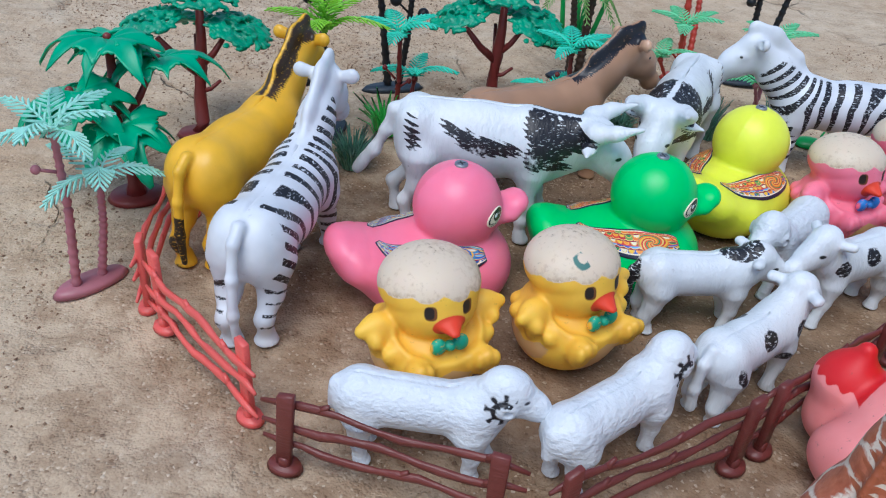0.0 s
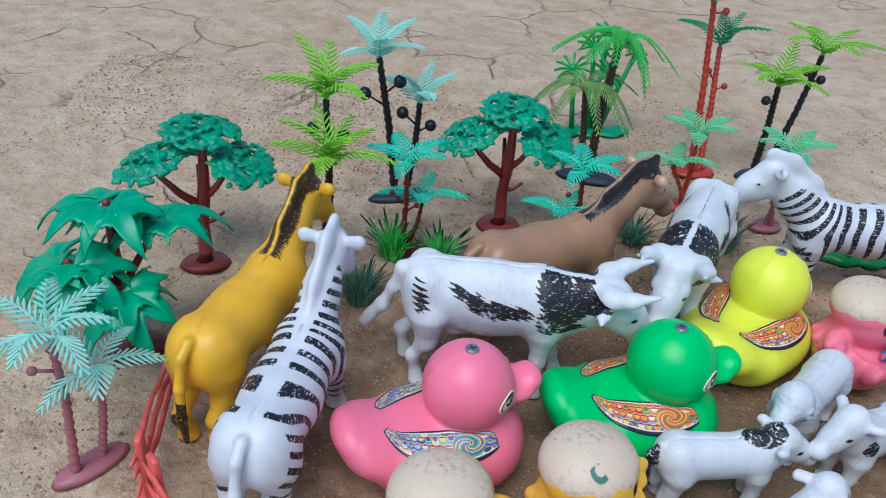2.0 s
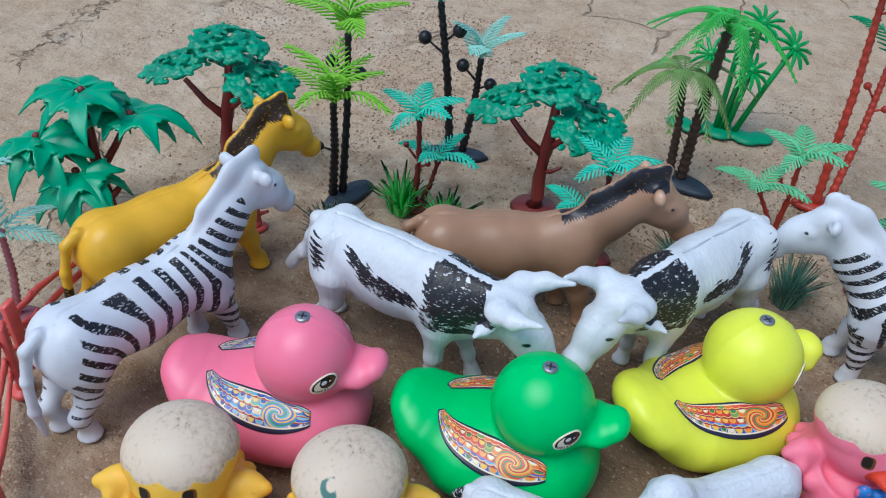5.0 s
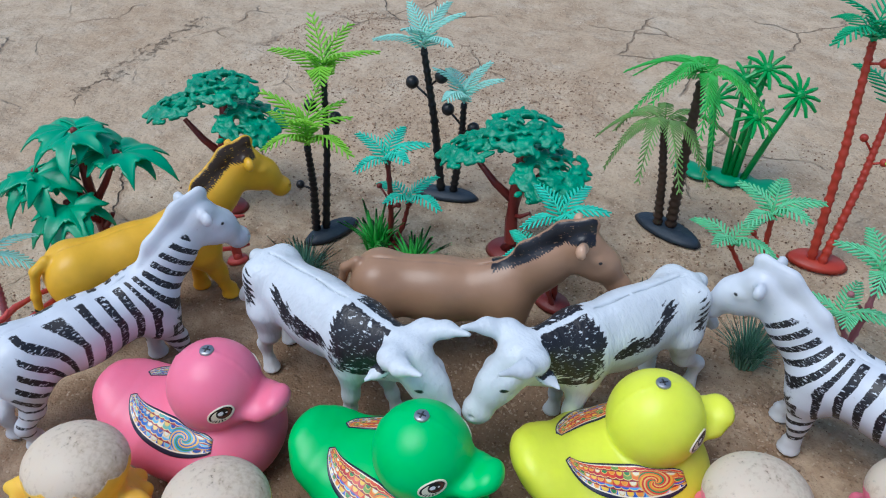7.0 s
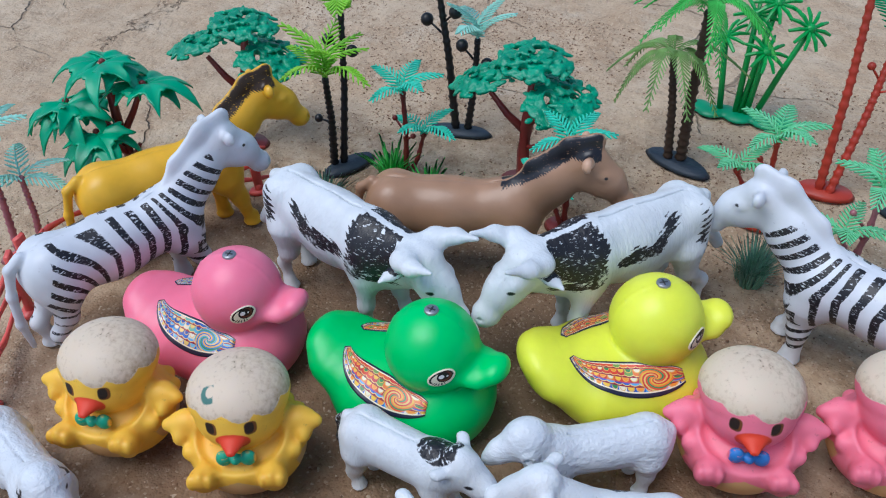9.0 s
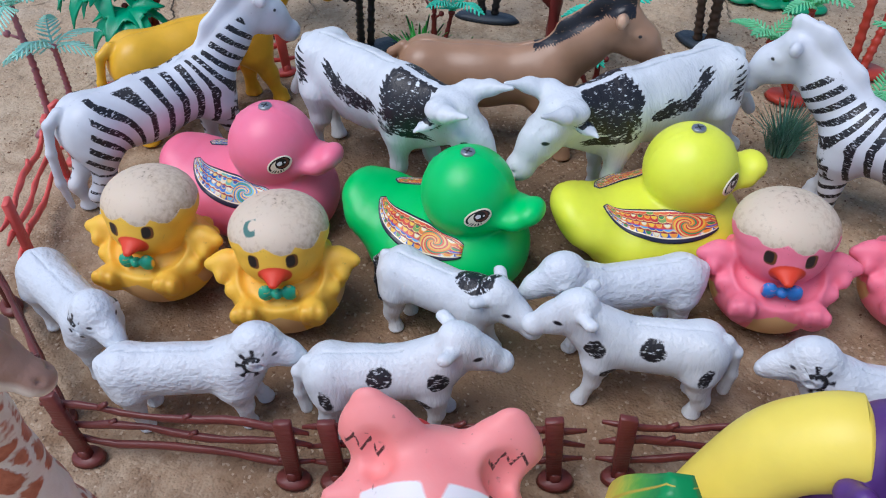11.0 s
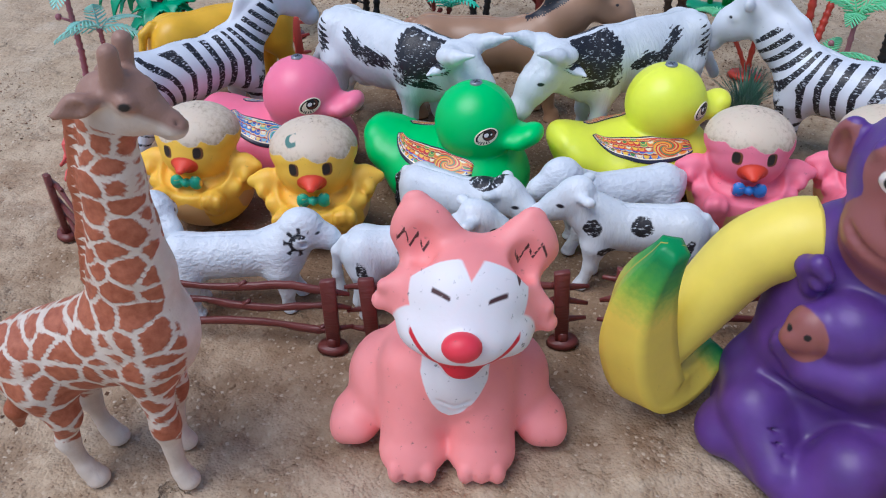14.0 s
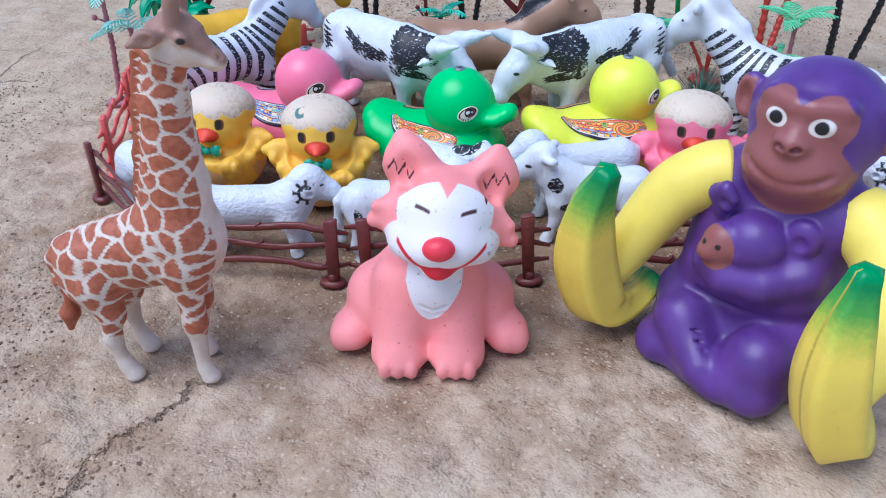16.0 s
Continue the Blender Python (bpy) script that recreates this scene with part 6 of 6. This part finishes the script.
def palm(name, x, y, turn, trunks, leaf, kind, stem, base, label, fruits=(), base_r=0.026, squash=0.5, rings=16, category="toy palm"):
    """trunks: (foot x, foot y, top x, top y, height, thickness, frond tilts, spin), all from the base's centre."""
    th = thing(name, pose(x, y, 0, 0, 0, turn), label, category, "toy trees behind the animals")
    if base:
        oval_base(th, base, base_r, squash, 0)
    me = frond_of(kind, leaf)
    for i, (fx, fy, tx, ty, h, r, tilts, spin) in enumerate(trunks):
        mid = (fx * 0.45 + tx * 0.55 + 0.002, fy * 0.45 + ty * 0.55, h * 0.55)
        part("trunk", ringed([(fx, fy, 0.001), mid, (tx, ty, h)], r, r * 0.72, rings), stem, th)
        crown(th, (tx, ty, h - 0.001), me, tilts, spin, i + 3, {"weeping": -22, "mid": 0, "tall": 6}.get(kind, 14))
        bud = bmesh.new()
        bmesh.ops.create_uvsphere(bm := bud, u_segments=10, v_segments=7, radius=0.0032)
        part("bud", bud, stem, th).matrix_basis = pose(tx, ty, h + 0.001)
    for a, b, r in fruits:
        fruit(th, stem, a, b, r)
    return th


# twin mint palm outside the red fence
palm("palm_tree", -0.225, 0.393, 52, [(-0.010, 0, -0.004, 0.000, 0.109, 0.0030, (28, 14, 34, 10, 26, 12, 36), 10), (0.008, 0.001, 0.016, -0.004, 0.076, 0.0028, (8, 26, 0, 20, 4), 40)],
     MINT, "mid", ROSE, ROSE, "twin toy palm with pale mint fronds, rose-brown trunks", (((-0.006, 0.001, 0.085), (-0.016, 0.006, 0.088), 0.0030),), 0.026, 0.42)
# lime palm on a slate base
palm("palm_tree", -0.112, 0.654, 80, [(-0.0028, 0.0046, 0.0168, 0.0141, 0.14, 0.0036, (40, 48, 30, 50, 22, 44, 34), 20), (-0.0107, 0.0088, -0.0153, 0.0003, 0.095, 0.0038, (40, 50, 18, 46, 26, 52, 14, 36), 0)],
     LIME, "long", INK, SLATE, "tall twin toy palm with lime fronds and black trunks",
     (((0.0083, 0.0106, 0.115), (0.0062, 0.0224, 0.120), 0.0056), ((0.0083, 0.0106, 0.108), (0.0145, -0.0015, 0.114), 0.0056), ((-0.0122, 0.0060, 0.050), (-0.0171, 0.0163, 0.052), 0.0040)), 0.030, 0.42)
# tall mint palm on a slate base
palm("palm_tree", -0.066, 0.769, 22, [(-0.0046, 0.0019, -0.0226, 0.0081, 0.145, 0.0042, (44, 30, 50, 20, 42, 30), 15), (0.0069, 0.0037, 0.0169, 0.0018, 0.099, 0.0038, (50, 24, 56, 26, 46), 60)],
     MINT, "tall", INK, SLATE, "tall twin toy palm with pale mint fronds, black fruit and trunks",
     (((-0.0161, 0.0054, 0.100), (-0.0354, 0.0111, 0.112), 0.0064), ((-0.0180, 0.0062, 0.112), (-0.0041, 0.0006, 0.126), 0.0064), ((0.0137, 0.0020, 0.080), (0.0009, 0.0050, 0.092), 0.0062), ((0.0128, 0.0024, 0.070), (0.0277, -0.0036, 0.080), 0.0060)), 0.034, 0.36)
# olive and green palm on a mixed base
olive = palm("palm_tree", 0.136, 0.847, -12, [(-0.0098, -0.0021, -0.0183, -0.0100, 0.106, 0.0042, (16, 30, 12, 36, 20, 28, 10, 34, 24), 0)],
             OLIVE, "weeping", BARK, SLATE, "twin toy palm with weeping olive and green fronds", (), 0.036, 0.42)
part("trunk", ringed([(0.0001, 0.0041, 0.001), (0.0010, 0.0002, 0.070), (0.0068, -0.0078, 0.155)], 0.0050, 0.0040, 18), BARK, olive)
crown(olive, (0.0068, -0.0078, 0.155), frond_of("weeping", GRASSY), (20, 34, 14, 38, 24, 30, 42, 16, 44, 26, 10), 10, 9, -20)
# tall red-stemmed palm
palm("palm_tree", 0.262, 0.883, 15, [(-0.0051, -0.0017, -0.0120, 0.0276, 0.19, 0.0040, (18, 40, 8, 44, 12, 36, 24), 25), (0.0033, -0.0050, 0.0202, 0.0443, 0.13, 0.0038, (40, 24, 60, 30), 45)],
     TEAL, "long", RED, RED, "tall twin toy palm with teal fronds, red trunks and fruit",
     (((-0.0110, 0.0247, 0.176), (0.0001, 0.0196, 0.180), 0.0040), ((0.0161, 0.0330, 0.098), (0.0066, 0.0324, 0.110), 0.0036), ((0.0150, 0.0291, 0.088), (0.0266, 0.0260, 0.094), 0.0036)), 0.026, 0.62, 20)
# lime palm at the far end
palm("palm_tree", 0.340, 0.890, 15, [(-0.010, 0, -0.016, -0.006, 0.108, 0.0042, (24, 34, 16, 30, 22, 36, 18), 0), (0.008, 0.004, 0.034, 0.006, 0.138, 0.0040, (30, 22, 36, 18, 28, 24), 25)],
     LIME, "long", INK, SLATE, "twin toy palm with lime fronds and black fruit",
     (((-0.014, -0.004, 0.090), (-0.026, -0.006, 0.096), 0.0052), ((0.026, 0.004, 0.116), (0.018, 0.0, 0.126), 0.0055), ((0.026, 0.004, 0.112), (0.038, 0.0, 0.116), 0.0050)), 0.032, 0.42)
# low plants with red stems
for x, y, turn, leaf, stem, tops, label in (
        (-0.055, 0.672, 10, SEA, MAROON, ((0.002, -0.002, 0.088), (0.018, 0.004, 0.048)), "low toy plant with sea-green fronds on maroon stems"),
        (0.104, 0.692, -10, SEA, MAROON, ((0.000, 0.0, 0.081), (-0.012, -0.012, 0.044)), "low toy plant with sea-green fronds behind the horse"),
        (0.230, 0.800, 0, SAGE, RED, ((0.000, 0.000, 0.080), (-0.021, -0.015, 0.052)), "low toy plant with light green fronds on red stems"),
        (0.313, 0.772, 20, SAGE, ROSE, ((0.004, 0.002, 0.080), (-0.014, -0.010, 0.044)), "low toy plant with light green fronds, rose-brown stems")):
    palm("toy_plant", x, y, turn, [(0, 0, *tops[0], 0.0028, (24, 10, 30, 12, 26), 30), (0.004, -0.004, *tops[1], 0.0024, (20, 8, 28, 12), 80)],
         leaf, "small", stem, stem, label, (((0, 0, 0.040), (0.012, -0.004, 0.050), 0.0026), ((0, 0, 0.050), (-0.010, 0.002, 0.060), 0.0026)), 0.018, 0.7, 6, "toy plant")


# ---- broad trees ----
def clump_clay(rx, ry, seed):
    """A flat bunch of moulded leaves with holes."""
    r = np.random.RandomState(seed)
    c = Clay((-rx - 0.008, -ry - 0.008, -0.012), (rx + 0.008, ry + 0.008, 0.014), 0.0012)
    for k in range(4):
        a = 1.57 * k + r.uniform(-0.4, 0.4)
        c.ball((rx * 0.38 * np.cos(a), ry * 0.38 * np.sin(a), -0.001), (rx * 0.55, ry * 0.55, 0.0020), 0.002)
    for _ in range(150):
        a, q = r.uniform(0, 6.283), r.uniform(0.05, 1) ** 0.5
        c.ball((rx * q * np.cos(a), ry * q * np.sin(a), 0.004 * (1 - q * q) - 0.004 * q * q + r.uniform(-0.001, 0.0012)), (r.uniform(0.0030, 0.0052), r.uniform(0.0022, 0.0034), 0.0015), 0.0007,
               turn=r.uniform(0, 360), tip=r.uniform(-25, 25))
    for _ in range(8):
        a, q = r.uniform(0, 6.283), r.uniform(0.25, 0.85)
        c.ball((rx * q * np.cos(a), ry * q * np.sin(a), 0), (0.0042, 0.0028, 0.012), 0.0012, turn=r.uniform(0, 360), cut=True)
    return c


def oak(x, y, turn, label, lean=0.0):
    th = thing("oak_tree", pose(x, y, 0, lean, 0, 0) @ pose(0, 0, 0, 0, 0, turn), label, "toy tree", "toy trees behind the animals")
    oval_base(th, MAROON, 0.022, 0.85, 0)
    part("trunk", tube([(0, 0, 0.002), (0.001, 0, 0.012), (0, 0, 0.035), (0.002, 0, 0.060), (0.004, 0.002, 0.085), (0.004, 0.004, 0.119)], [0.010, 0.0062, 0.0056, 0.0060, 0.0046, 0.0030], 10), MAROON, th)
    for a, b, r in (((0.0, 0, 0.056), (-0.032, -0.004, 0.088), 0.0042), ((0.002, 0, 0.062), (0.024, -0.004, 0.090), 0.0036), ((0, 0, 0.040), (0.018, -0.004, 0.050), 0.0026), ((0.001, 0, 0.048), (0.002, 0.024, 0.084), 0.0032)):
        mid = Vector(a).lerp(Vector(b), 0.5) - Vector((0, 0, 0.003))
        part("branch", tube([a, mid, b], [r, r * 0.8, r * 0.55], 8), MAROON, th)
    for i, (cx, cy, cz, rx, ry, rx_, ry_) in enumerate(((0.004, 0.004, 0.123, 0.032, 0.026, 14, 4), (-0.038, -0.006, 0.103, 0.031, 0.024, 10, -16), (0.036, -0.010, 0.097, 0.034, 0.026, 16, 16), (0.006, 0.034, 0.096, 0.032, 0.025, -16, 6))):
        ob = figure("leaf_clump", clump_clay(rx, ry, 20 + i), DEEP, pose(cx, cy, cz, rx_, ry_, 0) @ pose(0, 0, 0, 0, 0, 30 * i), th)
        ob["label"] = "flat moulded bunch of dark green leaves"
    return th


first_oak = oak(-0.223, 0.623, 25, "dark green toy oak tree with maroon trunk, by the horse", -6)
second = copy_thing(first_oak, pose(0.036, 0.730, 0, 0, 0, 10))
tagged(second, "dark green toy oak tree with maroon trunk, behind the cows")


def maple_leaf(size, seed):
    """A five-fingered drooping leaf with thickness, stalk at the origin, tip along x."""
    r = random.Random(seed)
    na, nr = 61, 9
    tips = [(-96, 0.70), (-48, 0.92), (0, 1.0), (48, 0.92), (96, 0.70)]
    tips = [(a + r.uniform(-7, 7), l * r.uniform(0.88, 1.08)) for a, l in tips]

    def rim(a):
        best = 0.46
        for b, l in tips:
            d = abs(a - b)
            best = max(best, l * (1 - (d / 34) ** 0.85) if d < 34 else 0)
        return best + 0.025 * math.sin(a * 0.9 + seed)
    verts, faces = [], []
    for side in (0.0007, -0.0007):
        for k in range(nr):
            for i in range(na):
                a = -128 + 256 * i / (na - 1)
                d = rim(a) * k / (nr - 1)
                x, y = d * math.cos(radians(a)), d * math.sin(radians(a))
                fall = 0.22 * d - 0.62 * d * d - 0.05 * math.cos(radians(a * 7.5)) * d
                verts.append((size * (0.10 + x * (1 - 0.22 * d * d)), size * y * (1 - 0.22 * d * d), size * fall + side))
    w = na * nr
    for k in range(nr - 1):
        for i in range(na - 1):
            p = k * na + i
            faces += [(p, p + na, p + na + 1, p + 1), (w + p, w + p + 1, w + p + na + 1, w + p + na)]
    for i in range(na - 1):
        p = (nr - 1) * na + i
        faces.append((p, w + p, w + p + 1, p + 1))
    for k in range(nr - 1):
        for p, q in ((k * na, (k + 1) * na), ((k + 1) * na + na - 1, k * na + na - 1)):
            faces.append((p, w + p, w + q, q))
    return verts, faces


def maple(x, y, turn):
    th = thing("maple_tree", pose(x, y, 0, 0, 0, turn), "toy maple tree with drooping bright green leaves, maroon trunk", "toy tree", "toy trees behind the animals")
    oval_base(th, MAROON, 0.022, 0.85, 0)
    part("trunk", tube([(0, 0, 0.002), (0, 0, 0.012), (-0.001, 0, 0.04), (-0.004, 0.002, 0.07), (-0.003, 0.004, 0.124)], [0.009, 0.0056, 0.0048, 0.0044, 0.0028], 9), MAROON, th)
    tops = [(-0.003, 0.004, 0.126), (-0.034, -0.016, 0.098), (0.028, 0.004, 0.108), (-0.008, -0.026, 0.076), (-0.036, 0.020, 0.080)]
    for a, b in (((-0.003, 0.002, 0.058), tops[1]), ((-0.002, 0.002, 0.058), tops[2]), ((-0.001, 0, 0.04), tops[3]), ((-0.001, 0, 0.034), (0.016, -0.006, 0.054)), ((-0.002, 0, 0.046), tops[4])):
        part("branch", tube([a, Vector(a).lerp(Vector(b), 0.5) - Vector((0, 0, 0.002)), b], [0.0034, 0.0028, 0.0018], 8), MAROON, th)
    meshes = []
    for i in range(3):
        me = bpy.data.meshes.new("leaf")
        v, f = maple_leaf(0.056, 40 + i)
        me.from_pydata(v, [], f)
        me.polygons.foreach_set("use_smooth", [True] * len(me.polygons))
        me.materials.append(MAPLE)
        meshes.append(me)
    r = random.Random(11)
    for i, top in enumerate(tops):
        bm = bmesh.new()
        bmesh.ops.create_uvsphere(bm, u_segments=10, v_segments=7, radius=0.0030)
        part("berry", bm, MAROON, th).matrix_basis = pose(*top)
        out = math.degrees(math.atan2(top[1], top[0]))
        for k in range(3 if i in (0, 1, 2) else 2):
            m = pose(top[0], top[1], top[2] - 0.001, 0, 0, (out + 75 * k if i else 35 + 120 * k) + r.uniform(-20, 20)) @ pose(0, 0, 0, r.uniform(-16, 16), r.uniform(-6, 22), 0)
            again("leaf", meshes[(i + k) % 3], th, m @ Matrix.Scale(r.uniform(0.9, 1.12), 4))
    return th


maple(-0.238, 0.507, 30)


# ---- flat green fan plant, tufts and bushes ----
def fan_plant(x, y, turn):
    th = thing("fan_plant", pose(x, y, 0, 0, 0, turn), "plain green toy plant with round fan heads on a wavy base", "toy plant", "toy trees behind the animals")
    c = Clay((-0.056, -0.024, -0.003), (0.056, 0.024, 0.012), 0.0014)
    for i in range(7):
        c.ball((-0.042 + 0.014 * i, 0.004 * (-1) ** i, 0.001), (0.014, 0.012, 0.0055), 0.004)
    figure("base", c.level(), TURF, None, th)
    me = bpy.data.meshes.new("fan_head")
    bm = bmesh.new()
    for k in range(11):
        a = 2 * math.pi * k / 11
        tmp = tube([(0.003 * math.cos(a), 0.003 * math.sin(a), 0), (0.013 * math.cos(a), 0.013 * math.sin(a), 0.001), (0.022 * math.cos(a), 0.022 * math.sin(a), -0.002)], [0.0016, 0.0021, 0.0015], 6)
        hold = bpy.data.meshes.new("finger")
        tmp.to_mesh(hold)
        tmp.free()
        bm.from_mesh(hold)
        bpy.data.meshes.remove(hold)
    bmesh.ops.create_uvsphere(bm, u_segments=10, v_segments=6, radius=0.005)
    bm.to_mesh(me)
    bm.free()
    me.materials.append(GLOSS_GREEN)
    for fx, tx, ty, h, tilt in ((-0.020, -0.030, 0.004, 0.082, -20), (-0.004, -0.006, 0.006, 0.108, 5), (0.006, 0.012, -0.008, 0.078, 30), (0.014, 0.044, 0.002, 0.104, 35), (0.000, 0.010, 0.010, 0.120, 10)):
        stem = part("stem", tube([(fx, 0, 0.003), (fx * 0.5 + tx * 0.5, ty * 0.3, h * 0.55), (tx, ty, h)], [0.0034, 0.0030, 0.0026], 8), GLOSS_GREEN, th)
        again("fan_head", me, stem, pose(tx, ty, h, 30, tilt, 0))
    return th


fan_plant(0.147, 0.968, 10)


def tuft(name, x, y, material, label, blades, length, spread, seed, wide=0.0011):
    """Many narrow blades from one clod."""
    r = random.Random(seed)
    verts, faces = [], []
    for _ in range(blades):
        a, q = r.uniform(0, 6.283), r.random() ** 0.6
        base = Vector((0.010 * q * math.cos(a), 0.010 * q * math.sin(a), 0))
        lean = Vector((math.cos(a), math.sin(a), 0)) * spread * q * r.uniform(0.5, 1.2)
        l = length * r.uniform(0.55, 1.1)
        side = Vector((-math.sin(a), math.cos(a), 0))
        k = len(verts)
        for t in (0, 0.5, 1):
            p = base + lean * t * t * l / length + Vector((0, 0, l * (t - 0.28 * t * t * q)))
            w = wide * (1 - 0.8 * t)
            out = Vector((math.cos(a), math.sin(a), 0.3)) * wide * 0.4
            verts.extend([tuple(p + side * w), tuple(p + out), tuple(p - side * w)])
        for j in (0, 3):
            faces += [(k + j, k + j + 1, k + j + 4, k + j + 3), (k + j + 1, k + j + 2, k + j + 5, k + j + 4), (k + j + 2, k + j, k + j + 3, k + j + 5)]
    ob = link_mesh(name, verts, faces, material)
    ob.matrix_basis = pose(x, y, 0)
    return tagged(ob, label, "toy plant", "toy tufts")


tuft("grass_tuft", 0.256, 0.722, WEED, "dark green plastic grass tuft between cow and zebra", 170, 0.044, 0.028, 1)
tuft("grass_bush", -0.082, 0.590, WEED, "dark green plastic bush behind the zebra", 190, 0.036, 0.024, 2, 0.0016)
tuft("grass_bush", 0.168, 0.722, WEED, "dark green plastic bush beside the brown horse", 150, 0.026, 0.026, 3, 0.0014)
tuft("leafy_plant", -0.062, 0.660, GRASSY, "bright green leafy toy plant behind the cows", 60, 0.040, 0.032, 4, 0.0032)
tuft("leafy_plant", -0.018, 0.659, GRASSY, "bright green leafy toy plant behind the brown horse", 46, 0.032, 0.030, 14, 0.0030)
tuft("grass_tuft", 0.349, 0.806, WEED, "dark green plastic grass sprig at the far end", 30, 0.030, 0.016, 5)


def turf_mat(x, y, turn):
    th = thing("grass_mat", pose(x, y, 0, 0, 0, turn), "flat green plastic base with a few short blades, behind the zebra", "toy plant", "toy tufts")
    c = Clay((-0.042, -0.020, -0.003), (0.042, 0.020, 0.012), 0.0014)
    for i in range(5):
        c.ball((-0.026 + 0.013 * i, 0.003 * (-1) ** i, 0.001), (0.014, 0.012, 0.0070), 0.004)
    figure("base", c.level(), GLOSS_GREEN, None, th)
    r = random.Random(3)
    for _ in range(9):
        bx, by = r.uniform(-0.03, 0.03), r.uniform(-0.008, 0.008)
        part("blade", tube([(bx, by, 0.004), (bx + r.uniform(-0.004, 0.004), by, 0.012), (bx + r.uniform(-0.008, 0.008), by, 0.020)], [0.0016, 0.0013, 0.0005], 6), GLOSS_GREEN, th)


turf_mat(0.386, 0.722, 0)
